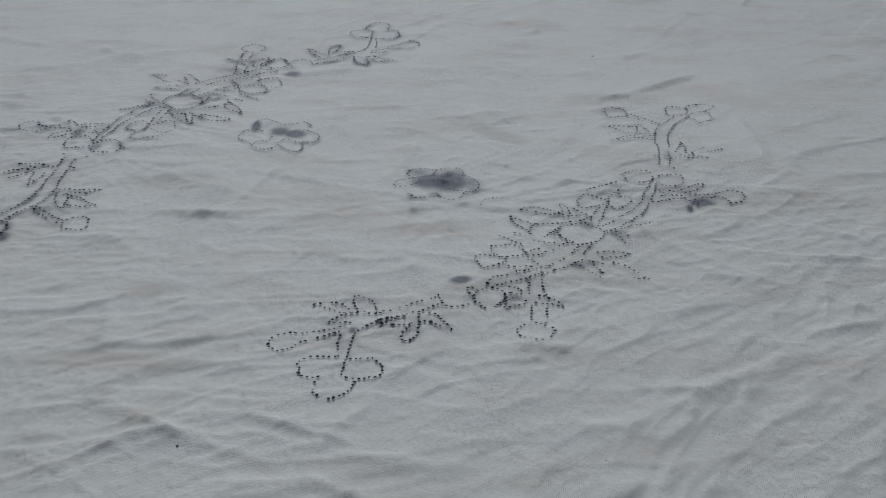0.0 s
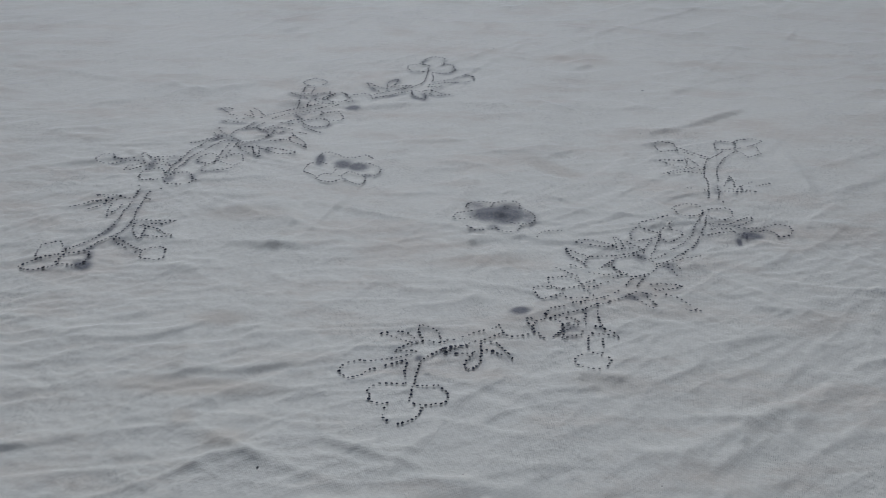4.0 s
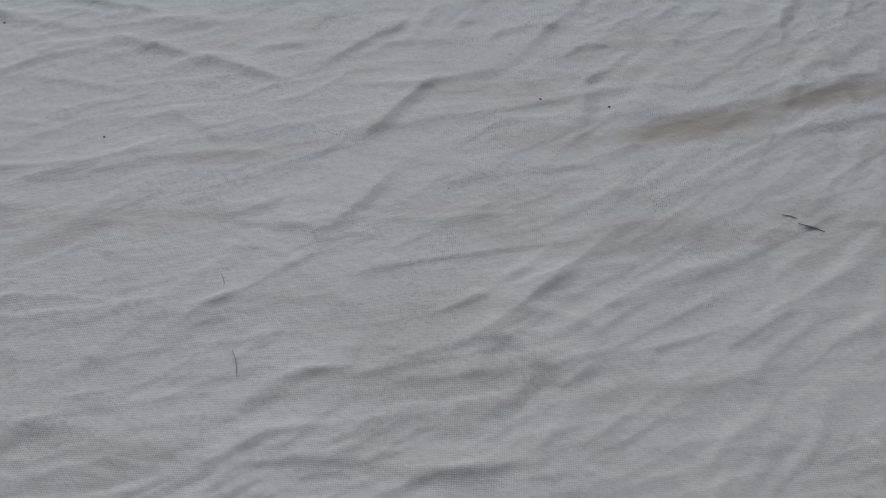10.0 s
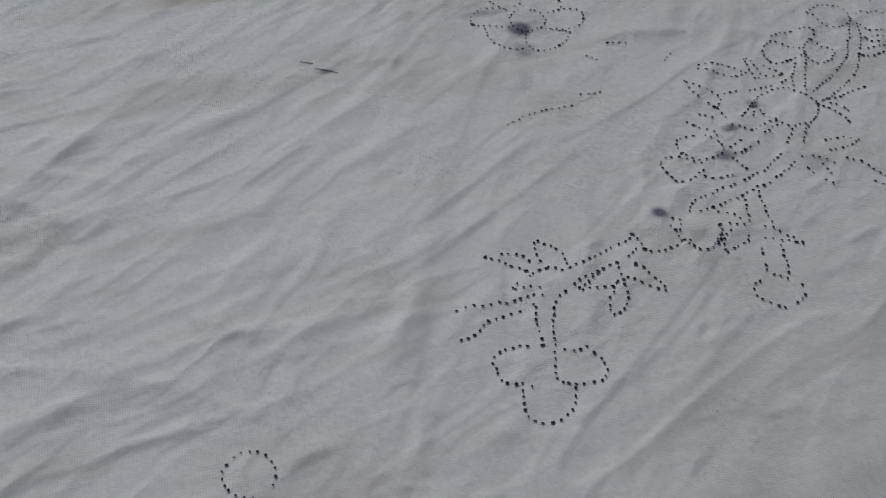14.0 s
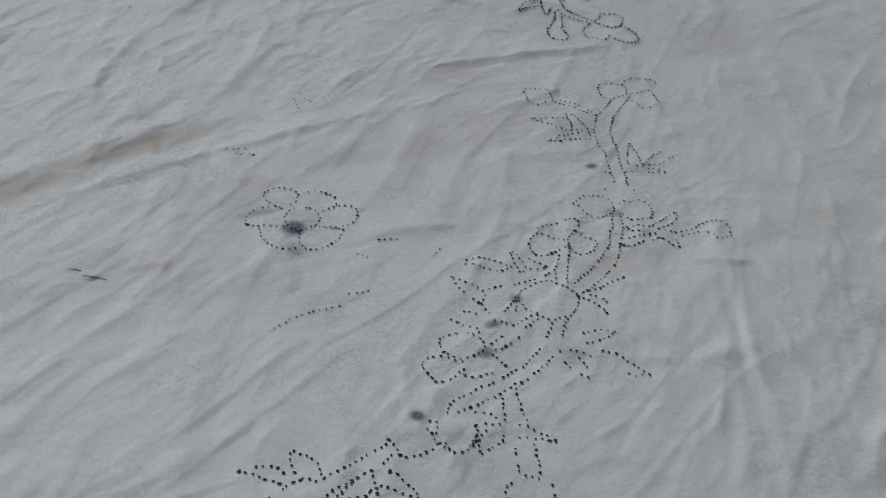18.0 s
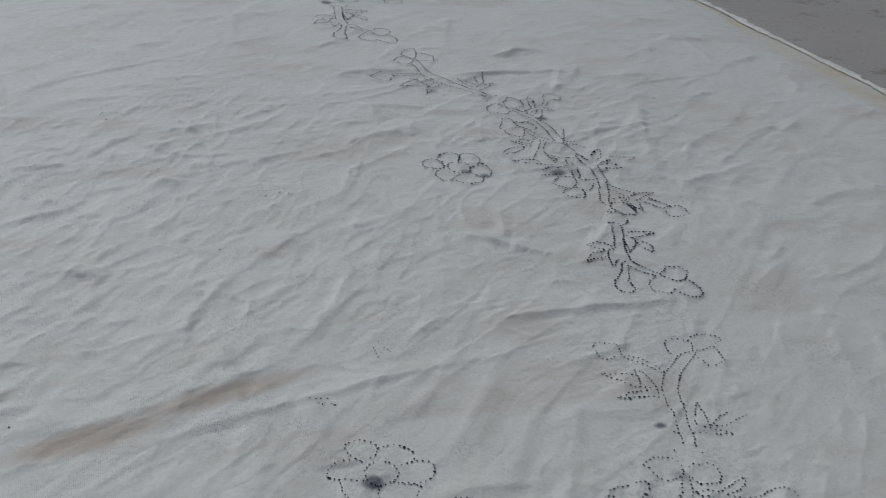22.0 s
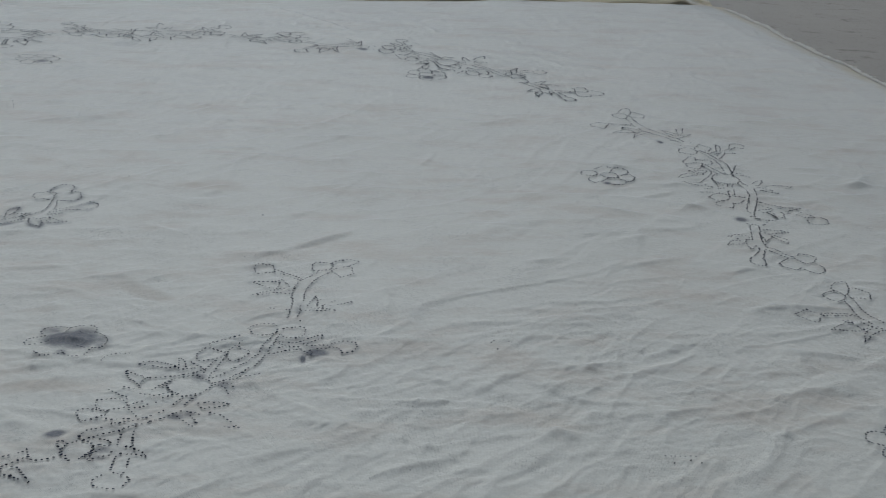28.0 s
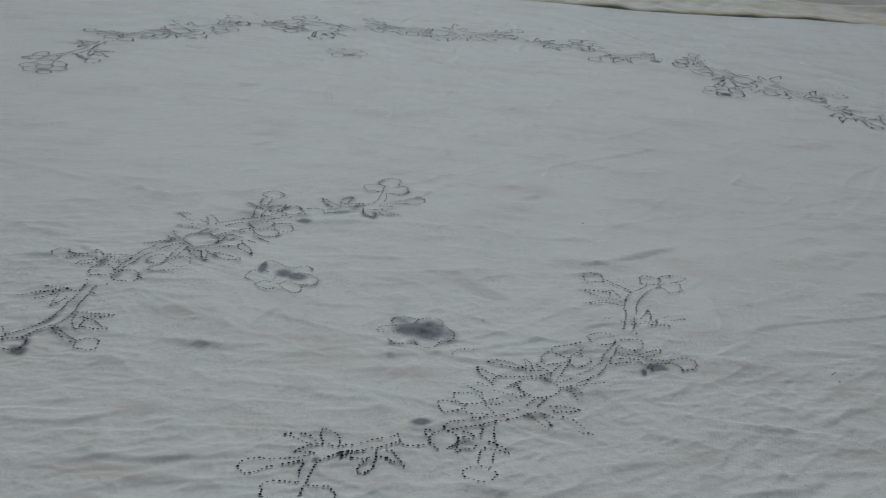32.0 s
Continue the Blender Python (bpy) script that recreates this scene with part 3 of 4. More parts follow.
class Tracing:
    """Strokes of a pricked pattern in millimetres, laid on the sheet at a place, turn and size."""

    def __init__(self, x, y, turn, size=1.0, bold=1.0, step=STEP, rub=0.0, pulls=()):
        self.step, self.rub, self.bold = step, rub, bold
        self.x, self.y, self.c, self.s, self.size = x, y, math.cos(radians(turn)), math.sin(radians(turn)), size / 1000
        self.strokes, self.pulls = [], np.array(pulls) if pulls else None

    def line(self, name, *numbers, bleed=False):
        self.strokes.append((name, bowed(list(zip(numbers[::2], numbers[1::2])), 5), bleed))

    def oval(self, name, cx, cy, ax, ay, bx, by, begin, sweep):
        steps = [radians(begin + sweep * i / 40) for i in range(41)]
        self.strokes.append((name, [(cx + ax * math.cos(a) + bx * math.sin(a), cy + ay * math.cos(a) + by * math.sin(a)) for a in steps], False))

    def spot(self, points):
        """Where points of the pattern come to lie on the sheet."""
        p = np.array(points)
        if self.pulls is not None:
            gap = ((p[:, None, :] - self.pulls[None, :, :2]) ** 2).sum(-1)
            share = np.exp(-gap / (2 * 30.0 ** 2))
            p = p + (share[..., None] * self.pulls[None, :, 2:]).sum(1) / (share.sum(1)[:, None] + 0.15)
        p = p * self.size
        return np.stack([self.x + p[:, 0] * self.c - p[:, 1] * self.s, self.y + p[:, 0] * self.s + p[:, 1] * self.c], -1)

    def lay(self, name, label, faint=()):
        made = None
        for kind, points, bleed in self.strokes:
            if kind in faint:
                continue
            p = self.spot(points)
            if bleed or self.rub:
                BLEEDS.append((p, 0.28 if bleed else self.rub))
            verts, faces = pricks(p, self.bold, self.step)
            if not verts:
                continue
            v = np.array(verts)
            z = draped(v[:, 0], v[:, 1]) + 0.0004 + 0.0006 * np.clip((v[:, 1] - 0.2) / 0.5, 0, 1)
            verts = [(a, b, c) for (a, b), c in zip(verts, z)]
            if made is None:
                made = part(name, verts, faces, TRACING, sheet, label)
            else:
                part(kind.split("_t")[0], verts, faces, TRACING, made)


def vine(x, y, turn, size=1.0, bold=1.0, rub=0.0, faint=(), pulls=()):
    """One pricked pattern serves for all vines. pulls: where the cloth is stretched, in millimetres."""
    t = Tracing(x, y, turn, size, bold, rub=rub, pulls=pulls)
    line = t.line
    line("leaf", -149.4, -35.5, -143.5, -36, -139.4, -36.5, -136, -37.4, -134.1, -40.2, -132.4, -43.3)
    line("leaf", -149.4, -35.5, -143.9, -38.5, -141.9, -41.1, -139, -43.6, -136.9, -45.9, -134, -46.1)
    line("leaf", -145.1, -53.2, -141.9, -51.6, -139.1, -50.1, -136.2, -48.6, -132.8, -47.3, -129.6, -47)
    line("leaf", -145.1, -53.2, -142.1, -54.1, -138.7, -54.1, -135.7, -54.7, -134.1, -56.5)
    line("leaf", -132.8, -47.3, -127.7, -46.6, -125.4, -48.4, -123.9, -50.8)
    line("leaf", -127.4, -31, -129.4, -36.2, -129.8, -39.4, -129.8, -41.4, -128.8, -44)
    line("leaf", -127.4, -31, -126.5, -33.7, -124.2, -35.5, -122.2, -37.6, -120.8, -40.6, -120.6, -43.6, -121.4, -46.9, -122, -49.6)
    line("stalk", -134.1, -65.3, -136.6, -71, -139.5, -77.5, -140.1, -80.7, -142.6, -85.6, -143.7, -89.5, -146.1, -94.9, -144.5, -97.1, -142.6, -99.1)
    line("stalk", -139.9, -62.9, -141.4, -66.5, -142.4, -69.4, -143.2, -72.6, -143.7, -75.3, -143.9, -78.1, -144.8, -81.2)
    line("bud", -168.9, -58.1, -166.1, -57.6, -163.5, -57.2, -160.7, -57.2, -158.4, -58.6, -155.7, -58.6, -152.8, -58.5, -149.9, -58.8, -147.1, -59, -143.6, -58.9, -140.2, -58.2, -137, -58.2, -135.9, -59.6)
    line("bud", -170.1, -70.6, -166.7, -70, -163.1, -68.7, -160.6, -67, -158.7, -65.2, -155.8, -65.2, -152.8, -65, -150, -64.1, -146.7, -63.7, -143.3, -63, -140, -62.3)
    line("bud_tip", -168.9, -58.1, -172.1, -59.9, -173.7, -63.9, -172.9, -67.8, -170.1, -70.6)
    line("petal", -144, -81.2, -146.6, -80.7, -149, -80, -151.5, -78.8, -154.5, -78.5, -157.9, -78.6, -161, -80.2, -163.5, -82.5, -162.9, -84.4, -163.3, -87, -164, -89.7, -163, -92.1, -161.1, -93.2, -158.4, -94.4, -156.7, -94.1, -155.1, -95.8)
    line("petal", -140.9, -83.5, -138.1, -84.6, -134.8, -86, -132, -85.8, -130.5, -85.7, -129.1, -90.1, -128, -92.9, -128.7, -96.7, -131.1, -100.4, -135.4, -99.6, -138.6, -100, -141.7, -98.9, -144.1, -97.2)
    line("stem", -135.6, -68.6, -134.1, -65.3, -131.5, -62.2, -128.9, -60.7, -126.1, -59.2, -123.6, -58, -120.9, -56.8, -117.7, -55.6, -115.2, -54.9, -112.1, -54.3, -109.1, -53.1)
    line("petal", -157.7, -95.4, -159.3, -99, -160.5, -103.1, -160.4, -107, -158.7, -109.3, -155.9, -111.2, -152.3, -111.4, -148.3, -110, -144.8, -107.4, -142.4, -103.5, -141, -99.4)
    line("stem", -123.3, -50.5, -117.8, -48.6, -114.3, -47.9, -111.3, -47, -108.6, -46.2, -104.8, -44.7, -101.6, -43.8, -97.8, -42.8, -94.6, -42.2, -91.4, -39.1)
    line("stem", -124.1, -58, -120.9, -56.5, -117.8, -55.1, -115.3, -54.7, -112.8, -53.9, -109.9, -53.3, -107, -52.1, -104, -52.3, -100.8, -50.9, -97.4, -49.8, -94.7, -48.8, -92.1, -47.1)
    line("leaf", -99, -53.6, -96.6, -56.6, -95.2, -59.1, -94.8, -61.6, -93.5, -63.8, -92.8, -66.1, -92.2, -70.5)
    line("leaf", -104.4, -58.5, -103.3, -59.8, -101.3, -61.4, -99.4, -63.5, -97.1, -65.8, -95, -68, -92.2, -70.5)
    line("leaf", -104.2, -53.7, -105.1, -59.1, -106.4, -64.2, -107.2, -68.1, -109.1, -71.5, -112, -73.8, -116.1, -75)
    line("leaf", -108, -60.8, -110.5, -63.5, -112.3, -65.9, -114.3, -68.6, -116.1, -74.4)
    line("leaf", -123.5, -60.5, -119.5, -60.9, -116, -61.4, -112.9, -62, -109.9, -62.1, -108, -60.8)
    line("leaf", -123.5, -60.5, -119.3, -58.8, -116.8, -57.5, -113.6, -55.3, -110.5, -54.8)
    line("stem", -91.4, -39.1, -91.1, -43.2, -90.9, -46.3, -90.5, -49.5, -87.7, -50.8, -84, -51.3, -81.5, -50.8, -78.2, -50.2)
    line("tendril", -76.3, -38.5, -75.9, -41.2, -75.1, -44.6, -76, -47.9, -73.4, -49.8, -72.6, -53.2, -70.8, -55.7)
    line("tendril", -76.5, -36.9, -72.7, -37, -71.1, -39.2)
    line("petal", -71.4, -39.7, -74.7, -44.7, -74.8, -49, -73.4, -52.9, -70.8, -55.7, -65.9, -54.8, -62, -52.6, -58.8, -48.1, -58, -43.7)
    line("petal_top", -58, -43.7, -59.6, -39.9, -62.7, -37.5, -66.8, -37.6, -71.4, -39.7)
    line("stem", -65.5, -34.8, -63.2, -32.1, -59.8, -29.1, -56.8, -28.9, -54.2, -28.5, -51.1, -27.9, -47.9, -26.4, -44.6, -25.9, -41.4, -26, -38.3, -24.8, -35, -23.9, -31.5, -22.7, -28.9, -21.6, -25.6, -21.3, -23.3, -20.4, -20.9, -18.4, -18, -16.9, -14.9, -15.1, -12, -13.2)
    line("stem", -63.2, -37, -59.9, -35.6, -57.3, -35.3, -53.5, -34.7, -50, -34, -47.1, -33.1, -43.8, -33, -40.8, -32, -37.8, -31.1, -34.7, -30.2, -32.3, -29, -29.9, -29.2, -26.9, -28.5, -23.8, -26.5, -21.2, -26.1, -17.6, -24.2, -14.8, -23.1, -11.4, -20.7, -8.6, -19.2, -5, -17.5)
    line("leaf", -55.1, -37.7, -52.2, -38.8, -50.1, -40.5, -48.9, -42.9, -48.6, -45.6)
    line("stalk", -41.1, -32.6, -41.8, -35, -43.1, -38.5, -44.5, -41.6, -45.2, -44.3, -46.6, -47.9)
    line("stalk", -47.7, -57, -49.2, -61, -50.4, -64.2, -51.8, -68.5, -53.3, -72.7)
    line("stalk", -32.8, -29.9, -35.2, -35.8, -36.3, -39.7, -36.9, -42.8, -37.4, -45.5, -37.8, -48, -38.2, -50.7)
    line("stalk", -40.9, -61, -42.4, -64.5, -43.2, -67.8, -44.4, -71.3, -47.7, -77.2)
    line("leaf", -43.2, -48.5, -41.3, -50.5, -38.8, -51.8, -37, -54.7, -35, -57, -33.5, -60.1, -31.8, -63.5)
    line("leaf", -46.3, -55.3, -42.8, -56.3, -40.3, -57.6, -37.5, -59.2, -34.7, -60.9, -31.8, -63.5)
    line("leaf", -55, -43.9, -52.6, -46.3, -49.9, -46.7, -47.9, -49)
    line("leaf", -63.3, -59.4, -60.2, -57.8, -57.6, -57, -54.6, -56.3, -51.7, -55.8, -50, -53, -48, -52.8)
    line("leaf", -63.3, -59.4, -61.5, -55.8, -60.8, -53, -58.1, -50.6, -55.5, -48.7, -54.6, -46.5)
    line("leaf", -65.6, -54, -62.2, -52.5, -59.3, -51.1)
    line("leaf", -65.6, -54, -61.7, -51.1, -58.6, -47.6, -57.6, -44.8, -55.1, -44.1)
    line("bud", -56.8, -74, -59.1, -75.2, -61.2, -75.8, -62.5, -79, -62.7, -80.7, -62.2, -82.8, -60.5, -84.9, -58.5, -86.8, -56.2, -88.8, -53.9, -89.7, -51.8, -88.5, -49, -87.6, -46.3, -85.8, -44.8, -83.5, -44.1, -81.4, -45.5, -79.2)
    line("bud", -53.4, -72.9, -49.9, -74, -47.7, -77.2)
    line("flower_centre", -3, 22.4, -0.2, 23.4, 4.7, 24.6, 9.1, 24.8, 13.1, 24.3, 14.8, 20.8, 16.7, 18, 18.4, 15, 19.2, 11.4, 18, 7.8, 14.9, 4.1, 11.2, 1, 7.9, 0.2, 3.5, -0.2, 0, -0.5, -2.1, 2.2, -3.6, 5.4, -5.7, 8.1, -6.9, 12.5, -6.7, 17.6, -3, 22.4)
    line("leaf", -20.9, 27.3, -15, 28.1, -10, 28.1, -5.4, 27.7, -0.2, 27.6, 6.5, 27.8, 12.5, 28.3, 18.1, 30.6)
    line("leaf", -28, 42.5, -26.4, 39, -24.2, 36.2, -21.7, 33.3, -19.8, 30.6, -18.4, 26.9)
    line("leaf", -28, 42.5, -28, 36.7, -28, 32.2, -27.1, 28.6, -25.4, 24.9, -23.4, 20.2, -23.2, 16.2, -22.8, 12.9)
    line("leaf", -23.4, 20.2, -20.5, 23.2, -18.1, 26.4)
    line("leaf", -19, 49.6, -14.8, 49.5, -10.1, 48.7, -4.9, 45.7, -2.5, 43.1, -0.5, 40.3, 1.9, 37.8)
    line("leaf", -19.2, 47.5, -14.6, 44.3, -10.6, 41.2, -7.4, 39.7, -3.9, 37.6, -0, 38)
    line("leaf", 5.5, 50, 7.3, 46.3, 7.9, 42.6, 7.8, 39.2, 7.7, 35.4, 11.4, 34.1, 15.9, 33.5)
    line("leaf", 5.5, 50, 4.6, 44.6, 3.4, 39, 3.2, 33.9, 7.5, 35)
    line("leaf", 10.9, 43.8, 12.3, 41.1, 13.8, 38.5, 15.4, 36.2, 17.3, 31.7)
    line("stalk", 15.3, 23.1, 17.2, 27.5, 19, 31.1, 22.3, 34.3, 24.6, 37.9, 27.4, 41.3)
    line("stalk", 18.1, 18, 20.5, 22.6, 23.4, 26.6, 25.9, 30.9, 28.2, 34.9, 33.4, 42.9)
    line("leaf", -18.5, 10.6, -13.5, 14, -9.1, 17.2, -4.8, 21)
    line("leaf", -24.3, 8.8, -20.5, 5.9, -16.1, 2.9, -11.3, 4.3, -6.9, 5.8, -3.5, 4.6)
    line("leaf", -12.6, -0.7, -8.6, 1.3, -5.6, 2.2, -2.6, 2.7)
    line("leaf", -8.5, 16.6, -10.6, 11.8, -11.6, 8.2)
    line("petal", -49.2, 6.3, -44.7, 6.5, -41.5, 6.2, -38, 5.3, -35.5, 2.5, -33.5, -1.5, -34.3, -5.6, -37.4, -8.1, -41, -8.7, -44.5, -8.9, -47.2, -8.2, -49.4, -6.4, -51.5, -3.8, -51.8, -0.8, -50.9, 3.2, -49.2, 6.3)
    line("leaf", -42.3, 18.2, -39.7, 15.3, -37.7, 12.4, -35.4, 8.9, -32.9, 6.5, -32.5, 2.2)
    line("leaf", -32.7, 18.7, -29.8, 16.5, -26.7, 14.7)
    line("leaf", -33.2, -6, -28.4, -3.3, -25.2, -2.2, -22.7, -2)
    line("leaf", -33.7, -8.4, -29.6, -9.1, -26.6, -8.4, -23.9, -7.2, -19.7, -5.3, -16.4, -4.2)
    line("leaf", -34, -10.1, -32.3, -14.3, -31.4, -17.5, -30.4, -19.6)
    line("petal", -47.2, -10.7, -50.6, -7.4, -55.1, -3.6, -60.2, -3.6, -63.1, -6.1, -63.5, -10.8, -62.8, -16.2, -61.4, -18.4, -57.1, -18.3, -52.8, -17.1, -47.7, -14.4)
    line("leaf", -50.7, -15.4, -49.5, -18, -47.8, -19.6, -43.8, -20.7, -39.4, -20.6, -35.6, -20.6)
    line("petal", 52.2, 72.7, 57, 76.1, 61.7, 77, 65.4, 76.8, 68.7, 75.3, 71.4, 73.4, 72.3, 69.6, 70.6, 64.3)
    line("petal", 52.2, 72.7, 54.1, 71.1, 54.3, 66.2, 55.8, 62.8, 57.5, 60.3, 60.9, 59.7, 64.8, 59.9, 69.6, 62.6)
    line("petal", 73.3, 65.4, 78.3, 67.2, 81.8, 66.1, 86.4, 66.1, 88.6, 63.9, 88.4, 60, 87.1, 55.5, 83.7, 51.7, 80.8, 51.7, 76.6, 51.7, 73.4, 52.7, 72, 56.1, 71.3, 59.7)
    line("stem", 70.6, 64.3, 65.9, 57.6, 62, 51.7, 58.6, 47.2, 55.7, 43.6, 53, 38.6, 50.4, 36.3, 46.8, 33.9, 43.7, 31.4, 40.2, 29.1, 35.2, 25.6, 30.8, 23.3, 27.4, 21.5, 23.4, 19.5, 19.8, 17.4)
    line("stem", 71.3, 59.7, 68.6, 54.3, 66, 49, 63.1, 44.4, 59.5, 39.6, 56.2, 35.2, 53.1, 30.9, 49.9, 27.6, 46.4, 24.8, 42.7, 22.2, 38.5, 19.4, 34.4, 17.4, 30.3, 15, 26.3, 13.1, 22.9, 12.2, 20.1, 12.4)
    line("petal", 17.4, 52.7, 16, 47.8, 16.4, 43.3, 19.9, 41.6, 25.4, 42.5, 31.4, 43.6, 34.5, 44.8, 34, 48.1, 31.3, 51.3, 27.5, 55.3, 23.6, 57.5, 17.9, 53.5)
    line("petal", 25.1, 60.2, 30.2, 61.8, 35.7, 61.8, 41.3, 61.9, 46.1, 62.2, 47.8, 58.8, 44.5, 54.7, 40.8, 53.1, 36.8, 49.9, 34.5, 44.8)
    line("petal", 40.8, 53.1, 43.7, 51.7, 43.7, 48, 46.5, 46.2, 48.2, 42.9, 45.2, 38.9, 40, 36.2, 35.6, 36.4, 33.6, 39.7, 33.8, 43.6)
    line("leaf", 66.2, 49.4, 69.4, 47.9, 73.5, 47, 77.2, 45.3, 81.2, 45.4, 85.1, 47.4, 89.3, 48.9, 93.6, 50.4, 98.4, 51.3)
    line("leaf", 98.4, 51.3, 96.5, 47.5, 92.3, 45.1, 88.8, 43.3, 85.2, 42.7, 81.5, 42)
    line("leaf", 67.6, 47.5, 69.5, 44.1, 72.7, 42.1, 75.8, 40.6, 79.2, 39.9)
    line("leaf", 63.7, 40.4, 67.6, 40.1, 72.2, 39.9, 75.8, 39.7, 79.7, 39.3)
    line("leaf", 57.8, 36.9, 61.2, 34.9, 65.2, 34.9, 69.3, 35.4, 73.4, 35.4, 77.5, 35.9, 81.6, 37.3)
    line("bud", 83.9, 40.7, 86.3, 39.5, 88.6, 38.2, 92.1, 37.6, 95.2, 37.4, 98.4, 37.3, 101.9, 38.6, 105.1, 39.4, 108.6, 39.7, 112.1, 39, 114.5, 37.3, 116.4, 34.3, 115.8, 30.2, 113, 26.4, 109, 25.4)
    line("bud", 89.2, 34.3, 94.7, 33.9, 99, 34.3, 101.3, 33.1, 103.5, 32.4, 104.3, 29.3, 105, 25.8, 109, 25.4)
    line("leaf", 78.2, 37, 80.9, 33.8, 82.2, 31.1, 84.1, 26.8)
    line("leaf", 84.1, 26.8, 85.6, 30.9, 85.3, 35.6)
    line("stem", 81.7, 82.3, 84.4, 87.7, 85.7, 92.5, 88.4, 98.6, 90.3, 104.5, 92, 109.5, 92, 113.9, 93.4, 119.1, 95.4, 124.2, 98.3, 130.2, 102.4, 136.5, 106.6, 141.2, 110.9, 144.2, 115.8, 147.6, 120.2, 151.2, 123.7, 154.5, 126.8, 155.4)
    line("stem", 87.8, 79.8, 90.8, 85.6, 92.7, 90.3, 93.5, 94.3, 95.2, 99.2, 98.3, 105.3, 100, 110.3, 101.5, 115.5, 103.6, 120.5, 106.2, 126.6, 110.5, 132.3, 114.8, 137.6, 119.7, 142.1, 125, 146, 129.8, 149.6, 133.6, 152.8, 138.2, 157.2)
    line("bud", 78.4, 174, 82.9, 177.1, 86.9, 174.7, 91.5, 173.4, 92.1, 170, 91.5, 165.8, 90.4, 161.2)
    line("bud", 78.4, 174, 77.1, 166.4, 77.5, 162, 79.6, 160.1, 83.8, 160.7, 87.4, 160.9, 90.4, 160)
    line("stalk", 90.4, 161.2, 92.8, 158.1, 95.2, 154.9, 97.3, 152.4, 99.2, 149.5, 101, 146.5, 103.1, 144.1, 104.8, 141.2)
    line("stalk", 93.1, 163.5, 95.5, 160.3, 98.2, 157.1, 100.7, 153.3, 103.1, 150.1, 105.2, 145.9, 106.6, 141.8)
    line("leaf", 70.5, 149.1, 74.9, 147.8, 79.9, 146.3, 84, 144.4, 87.9, 143.3, 89.7, 140.4)
    line("leaf", 70.5, 149.1, 73.8, 144.6, 76.5, 140.3, 78.6, 136.7, 81.3, 133.6, 84.8, 132, 88, 130.4, 90.4, 128.5)
    line("leaf", 90.2, 147.3, 89.6, 143.3, 88.5, 139, 87.1, 134.7, 84.8, 130.8)
    line("leaf", 90.2, 147.3, 92.9, 144.7, 93.8, 140.3, 94.1, 136.1, 94.2, 132, 93, 127.2, 92.7, 123.8)
    line("leaf", 66.9, 126.1, 72.6, 127.2, 76.8, 128.7, 80.2, 128.8, 84.6, 128.6, 89.2, 127.8)
    line("leaf", 66.9, 126.1, 72.9, 124.8, 78, 124.9, 82.6, 124.1, 86.7, 122.3, 91.3, 121.4, 92.8, 119.3)
    line("petal", 122.7, 167.4, 126.3, 170.9, 130.4, 170.3, 134.2, 168.6, 138.2, 166.1, 138.1, 162.3, 134.1, 156.5, 129.3, 156, 124.7, 156.1, 120.6, 157.3, 120.7, 161.6, 122.7, 167.4)
    line("petal", 138.2, 164.8, 139.6, 168.3, 143.2, 169.9, 146.5, 170.3, 152, 170, 156.5, 168, 159.5, 164.5, 155.1, 161.2, 148.5, 158.6, 143, 157, 137.9, 156.6)
    line("petal", 148.5, 158.6, 150.6, 156.1, 150, 151.1, 148.5, 145.9, 147.7, 143, 142.3, 141.5, 136.6, 140.1, 135.5, 144.2, 135.3, 147.9, 133.6, 151)
    line("leaf", 115.3, 83.1, 111.9, 85.8, 108.5, 88.5, 104.6, 90.3, 102, 92.7, 100, 94.9)
    line("leaf", 115.3, 83.1, 109.4, 84.5, 105.1, 85.8, 100.9, 87.2, 96.9, 89, 93.8, 90.5)
    line("leaf", 109.4, 112.5, 105, 107.1, 101.2, 101.1, 98.9, 96.4)
    line("leaf", 109.4, 112.5, 109, 107, 108.1, 102.2, 106.3, 97.3, 105.4, 93.2)
    line("leaf", 107.4, 93.7, 112.1, 96.6, 115.9, 98.7, 120.9, 100.5)
    line("leaf", 106, 92.5, 112, 91.2, 118.1, 92.5, 124.9, 94.8, 132.3, 96.9)
    line("dash", 74.2, 80.6, 76.1, 79)
    line("dash", 86, 75.3, 88.4, 74)
    line("dash", 81.8, 94.3, 85.2, 91.6)
    line("tendril", 19.5, 11.3, 21.3, 8.7, 23.5, 5.1, 25.5, 1.2, 25.5, -4.8)
    line("tendril", 23.3, 12.1, 27.9, 12.5, 31.7, 12.9, 35.6, 14, 39.6, 14.8, 44.3, 15.3, 49.1, 15.7)
    line("tendril", 24.9, 9.9, 28.7, 6.5, 30, 2.4)
    line("tendril", 6.6, -11.6, 11, -11.3, 14.8, -11.8, 19.6, -13.2, 23.2, -15.6)
    line("tendril", 23.2, -15.6, 17.3, -17.3, 12.7, -17.6, 8.2, -18.2, 5.4, -16.1)
    line("tendril", -1.7, -18.7, 0.5, -20.6, 2.9, -22.6, 5, -25.9)
    line("tendril", 9.7, -23.5, 12.3, -25.2, 14.1, -26.6, 16.3, -28.8, 17.5, -32.2, 19.1, -34.9, 20.4, -38.6, 22.6, -43.7)
    line("tendril", 13.5, -38.6, 15.9, -41.3, 19.4, -42.2, 22.6, -43.7)
    line("tendril", -8.1, -23, -6.8, -26.3, -6, -29.5, -4.7, -33.1, -3.3, -35.4, -1.9, -38.3)
    line("tendril", -0.8, -22, -0.3, -25.8, -0.2, -28.7, 0.6, -33.2)
